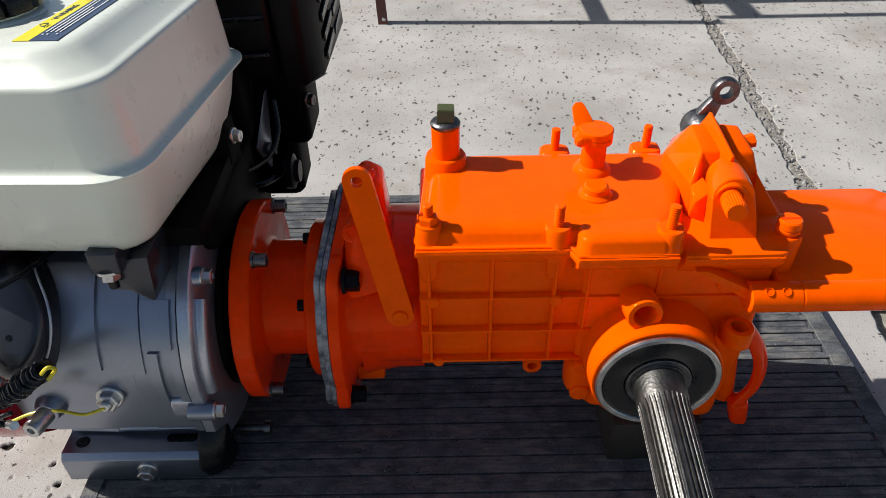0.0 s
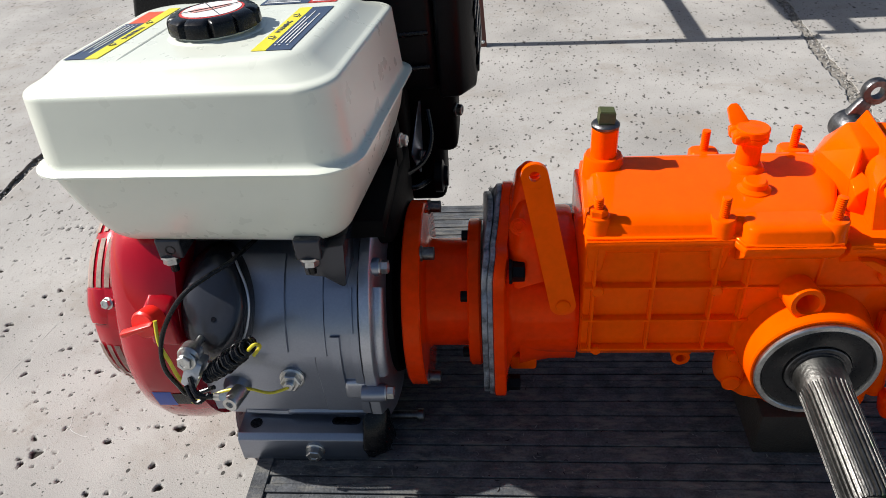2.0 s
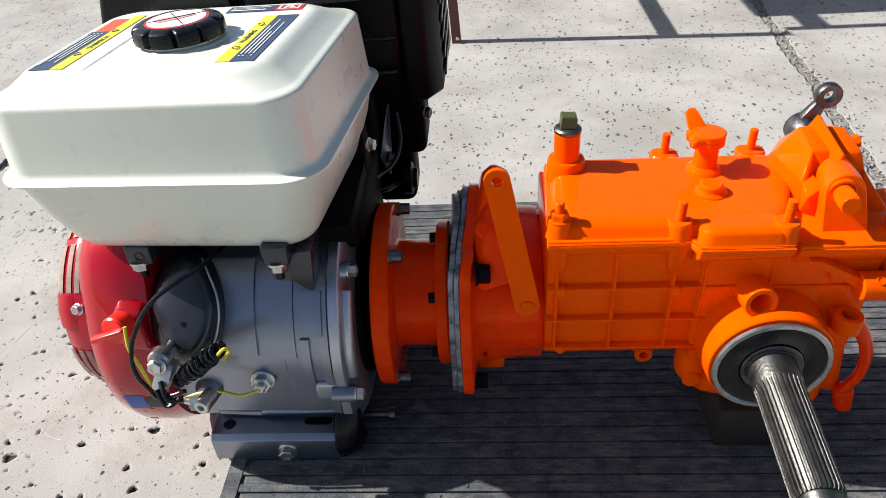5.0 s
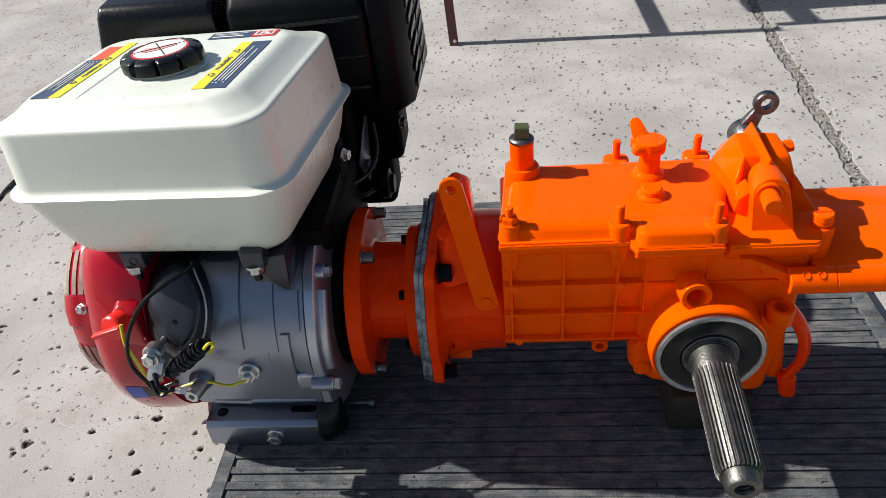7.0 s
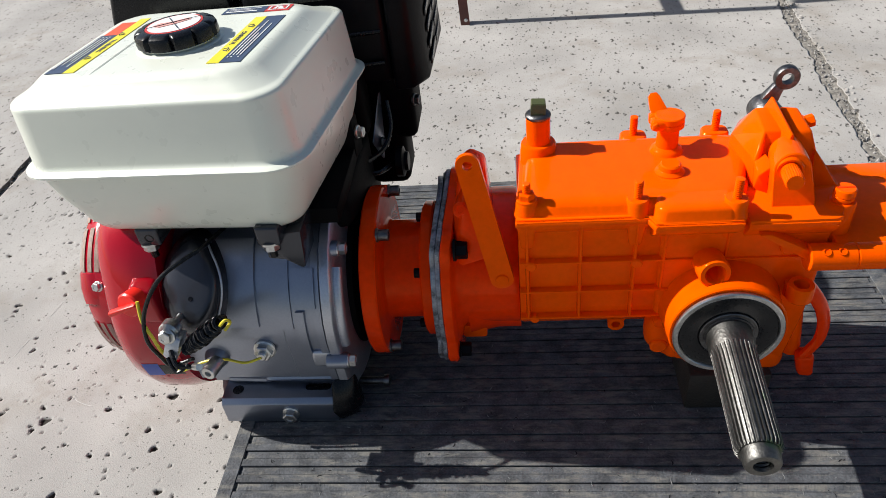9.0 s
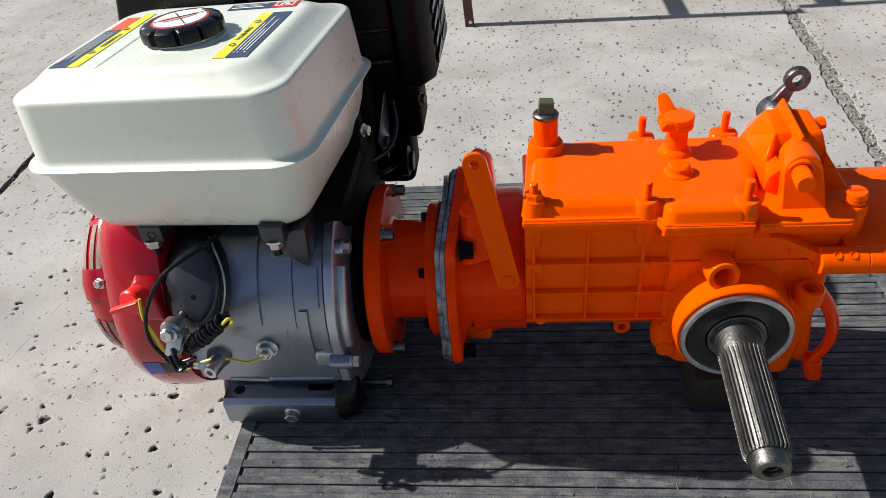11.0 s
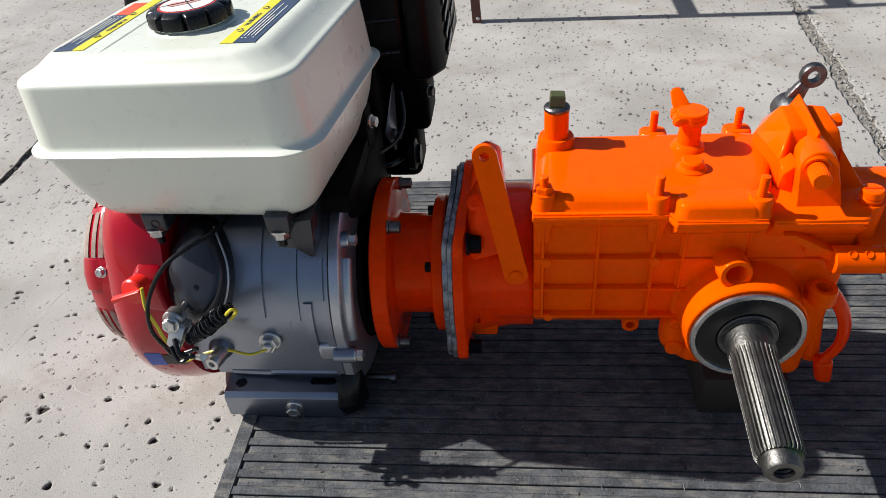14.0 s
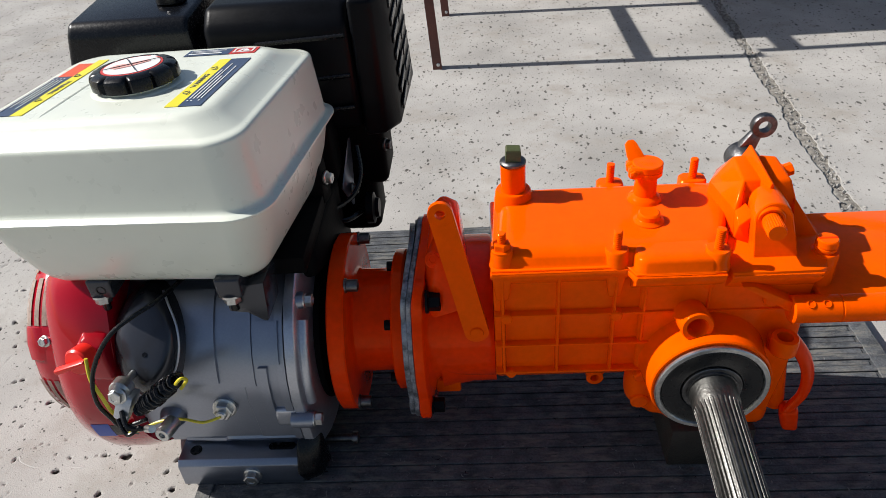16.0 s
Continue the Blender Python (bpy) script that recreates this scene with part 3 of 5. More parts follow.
lathe(b, (0, 0, 0), "z", [(-0.0003, 0.0385), (0.0006, 0.0372), (0.0012, 0.0335), (0.0016, 0.0315), (0.0042, 0.0312)], 56)
b.transform(CAP)
part("filler_neck", b, CREAM, tank)
b = bmesh.new()
lathe(b, (0, 0, 0.0159), "z", [(0, 0.0249), (0.0004, 0.0249)], 56)
b.transform(CAP)
part("cap_rim", b, PRINT_RED, tank, "red printed ring on the cap")
b = bmesh.new()
lathe(b, (0, 0, 0.0164), "z", [(0, 0.0228), (0.0003, 0.0228)], 56)
b.transform(CAP)
part("cap_disc", b, WHITE, tank, "white printed disc on the cap")

# fan shroud and recoil starter
def disc_ring(x, r, cy=0.12, cz=0.150, seg=64, drop=0.0):
    return [Vector((x, cy - r * math.cos(2 * math.pi * i / seg), cz + r * math.sin(2 * math.pi * i / seg))) for i in range(seg)]
b = bmesh.new()
def shroud_ring(x, r, seg=72):
    out = []
    for i in range(seg):
        a = 360 * i / seg
        rr = r * (1 + 0.13 * math.exp(-((a - 58) / 20) ** 2) + 0.10 * math.exp(-((a - 105) / 30) ** 2))
        out.append(Vector((x, 0.12 - rr * math.cos(radians(a)), 0.150 + rr * math.sin(radians(a)))))
    return out
loft(b, [shroud_ring(x, r) for x, r in ((-0.090, 0.118), (-0.092, 0.126), (-0.110, 0.130), (-0.135, 0.130), (-0.150, 0.124), (-0.158, 0.114), (-0.160, 0.108))])
shroud = part("fan_shroud", b, RED, engine, "glossy red pressed-steel fan shroud", 50)
b = bmesh.new()
loft(b, [disc_ring(x, r * 0.985, 0.122, 0.160) for x, r in ((-0.160, 0.106), (-0.170, 0.106), (-0.186, 0.102), (-0.197, 0.088), (-0.203, 0.07), (-0.205, 0.04))])
recoil = part("recoil_starter", b, RED, engine, "red recoil starter cover with cooling slots", 50)

# cylinder block and head behind the crankcase
# block blackened to paint in the dark void below the tank
b = bmesh.new()
box(b, (-0.06, 0.19, 0.09), (0.080, 0.30, 0.27), 0.006)
part("cylinder_block", b, BLACK_MATTE, engine, "dark cast cylinder block")
b = bmesh.new()
box(b, (0.085, 0.268, 0.225), (0.142, 0.34, 0.312), 0.010, 3)
box(b, (0.075, 0.268, 0.160), (0.126, 0.33, 0.25), 0.012, 3)
part("head_shroud", b, BLACK_MATTE, engine, "black sheet metal head shroud")

# added black hull over the crankcase, painting the deep shade under the tank
b = bmesh.new()
hull(b, [(-0.088, 0.075, 0.236), (0.092, 0.075, 0.236), (-0.088, 0.085, 0.270), (0.088, 0.085, 0.268), (-0.088, 0.22, 0.272), (0.094, 0.22, 0.272), (-0.088, 0.22, 0.2), (0.097, 0.2, 0.2), (0.097, 0.12, 0.25)], 0.008, 3)
part("shade_hull", b, BLACK_MATTE, engine, "added black hull painting the deep shade under the tank")
# added black block that hides bright ground in the dark gap behind the tank
b = bmesh.new()
box(b, (0.02, 0.215, 0.255), (0.094, 0.262, 0.345), 0.012, 3)
part("gap_block", b, BLACK_MATTE, engine, "added black block filling the dark gap behind the tank")

# muffler with its pressed guard, and the air cleaner
b = bmesh.new()
hull(b, [(x, y, z) for x in (-0.022, 0.126) for y, z in ((0.244, 0.31), (0.236, 0.37), (0.236, 0.428), (0.254, 0.447), (0.40, 0.449), (0.40, 0.31))], 0.009, 4)
muffler = part("muffler", b, BLACK_PAINT, engine, "black muffler behind a pressed heat shield")
b = bmesh.new()
hull(b, [(0.127, 0.240, 0.303), (0.127, 0.233, 0.452), (0.150, 0.243, 0.303), (0.150, 0.236, 0.45), (0.166, 0.262, 0.306), (0.162, 0.262, 0.448), (0.170, 0.40, 0.307), (0.162, 0.40, 0.448), (0.127, 0.40, 0.303), (0.127, 0.40, 0.452)], 0.005, 3)
guard = part("muffler_guard", b, BLACK_PAINT, muffler, "black louvred muffler guard")
for row in range(2):
    for k in range(7):
        z0 = 0.318 + 0.0185 * k
        ya = 0.274 + 0.066 * row
        b = bmesh.new()
        xo = 0.168 - (z0 - 0.306) * 0.04
        prism(b, [(ya, z0), (ya + 0.054, z0 + 0.004), (ya + 0.054, z0 + 0.013), (ya, z0 + 0.009)], "yz", xo - 0.001, xo + 0.0014, 0.0008, 1)
        part("louvre", b, BLACK, guard)
for z0, x0 in ((0.338, 0.06), (0.373, 0.06), (0.4145, 0.03)):
    b = bmesh.new()
    tube(b, [(x0, 0.2362, z0 - 0.002), (0.121, 0.2362, z0 + 0.002)], 0.0026, 10, 1)
    part("bead", b, BLACK, muffler)
b = bmesh.new()
hull(b, [(x, y, z) for x, q in ((-0.176, 0.0), (-0.168, 1.0), (-0.040, 1.0), (-0.036, 0.0)) for y, z in ((0.249, 0.33), (0.247, 0.3935)) if not q] + [(x, y, z) for x in (-0.168, -0.041) for y, z in ((0.250, 0.428), (0.258, 0.4385), (0.37, 0.446), (0.37, 0.33))], 0.009, 4)
air = part("air_cleaner", b, BLACK, engine, "black plastic air cleaner housing")
b = bmesh.new()
lathe(b, (-0.072, 0.305, 0.4425), "z", [(0, 0.016), (0.006, 0.016), (0.010, 0.008), (0.018, 0.007), (0.020, 0.004)], 20)
part("wing_nut", b, BLACK, air)

# linkage, brackets and bolts between the tank and the head
b = bmesh.new()
hull(b, [(0.1025, 0.262, 0.292), (0.1045, 0.266, 0.292), (0.0955, 0.225, 0.248), (0.0975, 0.236, 0.240), (0.0935, 0.226, 0.247), (0.100, 0.243, 0.215), (0.102, 0.245, 0.215), (0.1045, 0.250, 0.245)], 0.0004, 1)
part("control_plate", b, GREY, engine, "bare bent steel control plate")
for at, ax, mm in (((0.0935, 0.168, 0.2944), (1, -0.2, 0), STEEL), ((0.103, 0.24, 0.238), (1, 0, 0), STEEL_DARK), ((0.142, 0.275, 0.275), (1, -0.3, 0), STEEL_DARK)):
    bolt(engine, at, ax, 0.0105, mm)
b = bmesh.new()
hull(b, [(0.055, 0.15, 0.27), (0.092, 0.155, 0.27), (0.055, 0.19, 0.27), (0.092, 0.19, 0.26), (0.06, 0.15, 0.315), (0.0915, 0.16, 0.312), (0.0915, 0.185, 0.312), (0.06, 0.19, 0.315)], 0.004)
part("tank_bracket", b, BLACK_MATTE, engine, "black rear tank bracket")
b = bmesh.new()
tube(b, [(0.085, 0.17, 0.25), (0.107, 0.21, 0.245), (0.116, 0.235, 0.26), (0.112, 0.255, 0.285)], 0.0028, 8)
tube(b, [(0.07, 0.18, 0.235), (0.10, 0.20, 0.222), (0.118, 0.24, 0.215)], 0.003, 8)
part("fuel_hose", b, BLACK, engine, "black rubber fuel hose")
b = bmesh.new()
lathe(b, (0.118, 0.235, 0.215), "x", [(0, 0.018), (0.008, 0.018), (0.010, 0.012), (0.014, 0.011)], 24)
part("carburettor", b, BLACK_PAINT, engine, "black sooty carburettor body")

# ---- gearbox ----
gearbox = thing("gearbox", (0.4, 0.11, MAT_Z), "freshly painted orange tractor gearbox with clutch housing and axle", "gearbox")
def shaft_lathe(prof, seg=64):
    b = bmesh.new()
    lathe(b, (0, SH[0], SH[1]), "x", prof, seg)
    return b
adapter = part("adapter_flange", shaft_lathe([(0.098, 0.05), (0.098, 0.093), (0.0995, 0.0945), (0.1135, 0.0945), (0.115, 0.093), (0.115, 0.060), (0.117, 0.0565), (0.120, 0.0552), (0.156, 0.0552), (0.157, 0.058), (0.157, 0.0735), (0.1585, 0.075), (0.1675, 0.075), (0.1695, 0.073)]), RED_ORANGE, gearbox, "welded red-orange adapter flange")
for y, z in ((0.1718, 0.2154), (0.08, 0.223), (0.0498, 0.0931), (0.2, 0.1)):
    bolt(adapter, (0.1155, y, z), (1, 0, 0), 0.0105, STEEL_DARK, socket=True, flange=True, head=1.15)
for a in (35, 95, 155, 215, 335):
    bolt(adapter, (0.1568, SH[0] - 0.066 * math.cos(radians(a)), SH[1] + 0.066 * math.sin(radians(a))), (-1, 0, 0), 0.009, BLACK_PAINT, socket=True, flange=False, head=0.7)


def eared_ring(x, r, ears, grow, seg=96):
    """A round rim with an ear round each bolt."""
    out = []
    for i in range(seg):
        a = 360 * i / seg
        g = max([0.0] + [1.25 * math.cos(radians(min(90, 8.5 * abs((a - e + 180) % 360 - 180)))) for e in ears])
        rr = r + grow * min(1.0, g)
        z = CL[1] + rr * math.sin(radians(a))
        lean = max(0.0, min(1.0, (z - 0.212) / 0.042))
        out.append(Vector((x + 0.0095 * lean * lean, CL[0] - rr * math.cos(radians(a)), z)))
    return out


CL = (0.1225, 0.149)   # centre of the clutch housing
EARS = (49, 331, 100, 160, 220, 275)
b = bmesh.new()
loft(b, [eared_ring(x, r, EARS[:2], 0.0105) for x, r in ((0.1708, 0.06), (0.1708, 0.0965), (0.1712, 0.097), (0.1757, 0.097), (0.1761, 0.0965))])
part("spacer_plate", b, GASKET, gearbox, "worn grey steel spacer plate", 50)
b = bmesh.new()
loft(b, [eared_ring(x, r, EARS, 0.009) for x, r in ((0.1763, 0.06), (0.1763, 0.1000), (0.1767, 0.1005), (0.1805, 0.1005), (0.1809, 0.1000))])
part("spacer_plate", b, GASKET, gearbox, "worn grey steel spacer plate", 50)
b = bmesh.new()
loft(b, [eared_ring(x, r, EARS, g) for x, r, g in ((0.1811, 0.09, 0), (0.1811, 0.1005, 0.010), (0.1821, 0.102, 0.010), (0.1905, 0.102, 0.010), (0.192, 0.1005, 0.010), (0.1935, 0.093, 0.002))], True, False)
def bell_ring(x, r, k):
    """Round by the flange, a little squarer where it meets the gear case."""
    out = []
    for i in range(96):
        a = 2 * math.pi * i / 96
        cy, cz = -math.cos(a), math.sin(a)
        e = 2.0 / 2.5
        fy = math.copysign(abs(cy) ** e, cy) * 0.0805
        fz = 0.0190 + math.copysign(abs(cz) ** e, cz) * 0.0600
        out.append(Vector((x, (CL[0] + cy * r) * (1 - k) + (SH[0] + fy) * k, (CL[1] + cz * r) * (1 - k) + (SH[1] + fz) * k)))
    return out
loft(b, [bell_ring(x, r, k) for x, r, k in ((0.1935, 0.093, 0), (0.1955, 0.0915, 0.35), (0.1985, 0.089, 0.75), (0.203, 0.087, 0.95), (0.209, 0.086, 1.0), (0.249, 0.084, 1.0), (0.2545, 0.08, 0.98), (0.2580, 0.07, 0.90), (0.2595, 0.055, 0.7))], False, True)
clutch = part("clutch_housing", b, RED_ORANGE, gearbox, "red-orange bell-shaped clutch housing", 40)
b = bmesh.new()
hull(b, [(0.194, 0.085, 0.235), (0.194, 0.14, 0.235), (0.234, 0.085, 0.22), (0.234, 0.14, 0.22), (0.203, 0.092, 0.286), (0.214, 0.092, 0.296), (0.229, 0.092, 0.288), (0.203, 0.125, 0.286), (0.214, 0.125, 0.296), (0.229, 0.125, 0.288)], 0.005, 3)
hull(b, [(0.194, 0.045, 0.20), (0.194, 0.09, 0.25), (0.232, 0.045, 0.215), (0.232, 0.09, 0.24), (0.206, 0.058, 0.265), (0.226, 0.058, 0.265), (0.206, 0.095, 0.275), (0.226, 0.095, 0.275)], 0.006, 3)
part("fork_housing", b, RED_ORANGE, clutch)
bolt(clutch, (0.1965, 0.0475, 0.226), (1, 0, 0), 0.0155, BLACK_PAINT, head=0.85)
bolt(clutch, (0.1925, 0.0365, 0.0994), (1, 0, 0), 0.013, BLACK_PAINT, head=1.0)
bolt(clutch, (0.216, 0.1, 0.296), (0.1, 0, 1), 0.011, RED_ORANGE, head=0.4)
bolt(clutch, (0.205, 0.064, 0.262), (-0.1, -0.8, 0.6), 0.011, RED_ORANGE, head=0.35)
b = bmesh.new()
box(b, (0.196, 0.055, 0.097), (0.222, 0.075, 0.115), 0.003)
part("foot_lug", b, ORANGE, clutch)
# flat clutch lever, holed at its upper end
b = bmesh.new()
p0, p1 = Vector((0.2165, 0.0435, 0.3245)), Vector((0.2420, 0.033, 0.2005))
dl = (p1 - p0).normalized()
sl = Vector((1, 0, 0)) - dl * dl.x
sl.normalize()
nl = dl.cross(sl)
pts = []
for i in range(13):
    a = math.pi * i / 12
    pts.append(p0 + sl * 0.0108 * math.cos(a) - dl * 0.0108 * math.sin(a))
for i in range(13):
    a = math.pi * i / 12
    pts.append(p1 - sl * 0.0112 * math.cos(a) + dl * 0.0100 * math.sin(a))
arc = [math.pi * i / 12 for i in range(1, 12)]
body = [p0 + sl * 0.0108] + pts[13:][::-1] + [p0 - sl * 0.0108] + [p0 - sl * 0.0108 * math.cos(a) + dl * 0.0108 * math.sin(a) for a in arc]
loft(b, [[p + nl * 0.0025 for p in body], [p - nl * 0.0025 for p in body]])
ring = [[p0 + (sl * math.cos(2 * math.pi * i / 32) + dl * math.sin(2 * math.pi * i / 32)) * r + nl * h for i in range(32)] for r, h in ((0.0044, 0.0025), (0.0106, 0.00252), (0.0108, 0.0023), (0.0108, -0.0023), (0.0106, -0.00252), (0.0044, -0.0025), (0.0044, 0.0025))]
loft(b, ring, False, False)
bmesh.ops.recalc_face_normals(b, faces=b.faces)
lever = part("clutch_lever", b, ORANGE, gearbox, "flat orange clutch lever with a holed end")
face = -nl if nl.y > 0 else nl
b = bmesh.new()
lathe(b, p1 + face * 0.0025, face, [(0, 0.0065), (0.002, 0.006), (0.0028, 0.004)], 20)
part("rivet", b, ORANGE, lever)
b = bmesh.new()
lathe(b, p1 - face * 0.03, face, [(0, 0.010), (0.0275, 0.010)], 24)
part("pivot_boss", b, ORANGE, lever)

b = bmesh.new()
lathe(b, (0, 0.12, 0.1505), "x", [(0.205, 0.079), (0.235, 0.0725), (0.2588, 0.0725)], 56)
part("clutch_neck", b, RED_ORANGE, clutch)
# case
b = bmesh.new()
prism(b, [(0.030, 0.153), (0.046, 0.128), (0.138, 0.128), (0.152, 0.153), (0.152, 0.2685), (0.030, 0.2685)], "yz", 0.2585, 0.40, 0.003)
case = part("gear_case", b, ORANGE, gearbox)
b = bmesh.new()
prism(b, [(0.388, 0.122), (0.400, 0.106), (0.416, 0.088), (0.498, 0.074), (0.522, 0.088), (0.530, 0.15), (0.534, 0.2685), (0.386, 0.2685)], "xz", 0.0255, 0.152, 0.005, 3)
part("axle_case", b, ORANGE, case)
b = bmesh.new()
lathe(b, (0.4478, 0.03, 0.1645), "y", [(-0.0375, 0.0501), (-0.0388, 0.0508), (-0.0388, 0.0518), (-0.0375, 0.0530), (-0.014, 0.0542), (-0.002, 0.057), (0.03, 0.057)], 64)
part("bearing_housing", b, ORANGE, case)
for x, z0, z1 in ((0.2665, 0.155, 0.2683), (0.3155, 0.155, 0.2683), (0.3648, 0.155, 0.2683), (0.3905, 0.19, 0.2683), (0.445, 0.226, 0.2683)):
    b = bmesh.new()
    prism(b, [(x - 0.0024, 0.032), (x - 0.0011, 0.0236), (x + 0.0011, 0.0236), (x + 0.0024, 0.032)], "xy", z0, z1, 0.0007, 2)
    part("rib", b, ORANGE, case)
for z, x0, x1 in ((0.1545, 0.2585, 0.395), (0.1885, 0.2585, 0.412), (0.2245, 0.2585, 0.418), (0.2235, 0.442, 0.528)):
    b = bmesh.new()
    prism(b, [(0.032, z - 0.0024), (0.0234, z - 0.0011), (0.0234, z + 0.0011), (0.032, z + 0.0024)], "yz", x0, x1, 0.0007, 2)
    part("rib", b, ORANGE, case)
# lips that carry the case out to its flanges
for x0, x1, yt, yb, zt, zb in ((0.2592, 0.3735, 0.0232, 0.031, 0.2679, 0.2560), (0.3775, 0.4505, 0.0108, 0.028, 0.2679, 0.2500), (0.4570, 0.5320, 0.0148, 0.027, 0.2654, 0.2470)):
    b = bmesh.new()
    hull(b, [(x, y, z) for x in (x0, x1) for y, z in ((yt, zt), (yt + 0.0015, zt - 0.004), (yb, zb), (0.05, zb), (0.05, zt))], 0.0012)
    part("case_lip", b, ORANGE, case)
# stiffening web that runs down to the drawbar
b = bmesh.new()
prism(b, [(0.466, 0.259), (0.476, 0.259), (0.526, 0.232), (0.524, 0.225), (0.514, 0.227)], "xz", 0.012, 0.03, 0.0012)
part("web", b, ORANGE, case)
# small round bosses and screw heads on the case
for x, y, z, r in ((0.2695, 0.0235, 0.2225, 0.005), (0.3665, 0.0235, 0.2225, 0.005), (0.2725, 0.026, 0.152, 0.0045), (0.393, 0.0215, 0.147, 0.005), (0.3945, 0.018, 0.118, 0.008), (0.498, 0.022, 0.236, 0.007)):
    b = bmesh.new()
    lathe(b, (x, y + 0.012, z), (0, -1, 0), [(0, r * 1.1), (0.0128, r * 1.08), (0.0142, r * 0.85)], 20)
    part("case_boss", b, ORANGE, case)
for x in (0.412, 0.4437, 0.364, 0.2665):
    b = bmesh.new()
    hull(b, [(x - 0.009, 0.024, 0.2682), (x + 0.009, 0.024, 0.2682), (x - 0.006, 0.026, 0.241), (x + 0.006, 0.026, 0.241), (x - 0.009, 0.036, 0.2682), (x + 0.009, 0.036, 0.2682), (x, 0.036, 0.236)], 0.003, 3)
    part("stud_column", b, ORANGE, case)
# open pipe boss
b = bmesh.new()
ax = Vector((0.05, -1, 0.12)).normalized()
lathe(b, Vector((0.4300, 0.030, 0.2215)), ax, [(0, 0.0145), (0.0275, 0.0142), (0.029, 0.0132), (0.029, 0.0095), (0.028, 0.0088), (0.004, 0.0086)], 36)
part("level_boss", b, ORANGE, case, "orange pipe boss with an open bore")
# lug with a hole under the case
b = bmesh.new()
lathe(b, (0.357, 0.051, 0.1165), "y", [(0, 0.0045), (0, 0.0085), (0.009, 0.0085), (0.009, 0.0045), (0, 0.0045)], 24, False, False)
hull(b, [(0.349, 0.052, 0.119), (0.365, 0.052, 0.119), (0.344, 0.052, 0.131), (0.370, 0.052, 0.131), (0.349, 0.06, 0.122), (0.365, 0.06, 0.122), (0.344, 0.06, 0.131), (0.370, 0.06, 0.131)], 0.001)
part("holed_lug", b, ORANGE, case)
# lower foot left of the bearing
b = bmesh.new()
hull(b, [(0.391, 0.026, 0.114), (0.405, 0.020, 0.114), (0.395, 0.026, 0.102), (0.412, 0.020, 0.097), (0.391, 0.06, 0.114), (0.412, 0.06, 0.094), (0.386, 0.03, 0.145), (0.4, 0.024, 0.145)], 0.005, 3)
part("case_foot", b, ORANGE, case)
# socket ear and curved hook at the drawbar end
b = bmesh.new()
lathe(b, (0.5125, 0.012, 0.184), "z", [(0, 0.010), (0.002, 0.0118), (0.016, 0.0118), (0.0175, 0.0108), (0.0175, 0.0068), (0.004, 0.0065)], 32)
hull(b, [(0.503, 0.014, 0.181), (0.522, 0.014, 0.181), (0.505, 0.030, 0.172), (0.522, 0.030, 0.172), (0.502, 0.030, 0.203), (0.524, 0.030, 0.203)], 0.003)
part("socket_ear", b, ORANGE, case)
b = bmesh.new()
tube(b, [(0.522, 0.040, 0.186), (0.535, 0.036, 0.171), (0.547, 0.032, 0.153), (0.553, 0.030, 0.132), (0.552, 0.028, 0.112), (0.544, 0.026, 0.098), (0.540, 0.025, 0.090)], 0.0080, 14, 7, 0.6)
hook = part("hook", b, RED_ORANGE, gearbox, "curved red-orange hook hanging below the drawbar")
b = bmesh.new()
hull(b, [(0.531, 0.018, 0.096), (0.549, 0.018, 0.097), (0.538, 0.018, 0.068), (0.554, 0.018, 0.066), (0.534, 0.036, 0.096), (0.552, 0.036, 0.098), (0.540, 0.036, 0.066), (0.556, 0.036, 0.064)], 0.005, 3)
part("hook_toe", b, RED_ORANGE, hook)
# rounded column of the case beside the hook
b = bmesh.new()
hull(b, [(cx + q * math.cos(radians(a)), 0.040 + q * math.sin(radians(a)), z) for cx, z, q in ((0.520, 0.185, 0.0085), (0.524, 0.150, 0.0095), (0.531, 0.098, 0.0105), (0.533, 0.086, 0.0085)) for a in range(0, 360, 24)] + [(0.505, 0.05, 0.18), (0.508, 0.05, 0.086)], 0.0)
part("case_column", b, ORANGE, case)
# rounded lobes below, on both sides of the bearing
for cx, cy, cz, rx, rz in ((0.3955, 0.034, 0.128, 0.014, 0.021), (0.414, 0.032, 0.109, 0.015, 0.014), (0.508, 0.040, 0.085, 0.018, 0.018)):
    b = bmesh.new()
    bmesh.ops.create_uvsphere(b, u_segments=24, v_segments=14, radius=1.0)
    for v in b.verts:
        v.co = Vector((cx + math.copysign(abs(v.co.x) ** 0.7, v.co.x) * rx, cy + v.co.y * 0.016, cz + math.copysign(abs(v.co.z) ** 0.7, v.co.z) * rz))
    part("case_lobe", b, ORANGE, case, angle=80)

# bearing and axle
BY = -0.010
b = bmesh.new()
lathe(b, (0.4485, BY, 0.163), "y", [(0.012, 0.0500), (-0.001, 0.0500), (-0.002, 0.0490), (-0.002, 0.0455), (-0.001, 0.0447), (0.003, 0.0442)], 72, True, False)
bearing = part("bearing", b, STEEL, gearbox, "sealed ball bearing with bright outer ring")
b = bmesh.new()
lathe(b, (0.4485, BY, 0.163), "y", [(0.0005, 0.0445), (-0.0004, 0.0432), (0.0002, 0.040), (0.0003, 0.029), (-0.0004, 0.0275), (0.0006, 0.0262)], 64, False, False)
part("seal", b, SEAL, bearing, "black rubber bearing seal")
b = bmesh.new()
lathe(b, (0.4485, BY, 0.163), "y", [(0.003, 0.0265), (-0.002, 0.0262), (-0.0025, 0.0255), (-0.0025, 0.0225), (-0.004, 0.0222), (-0.004, 0.0205)], 56, False, False)
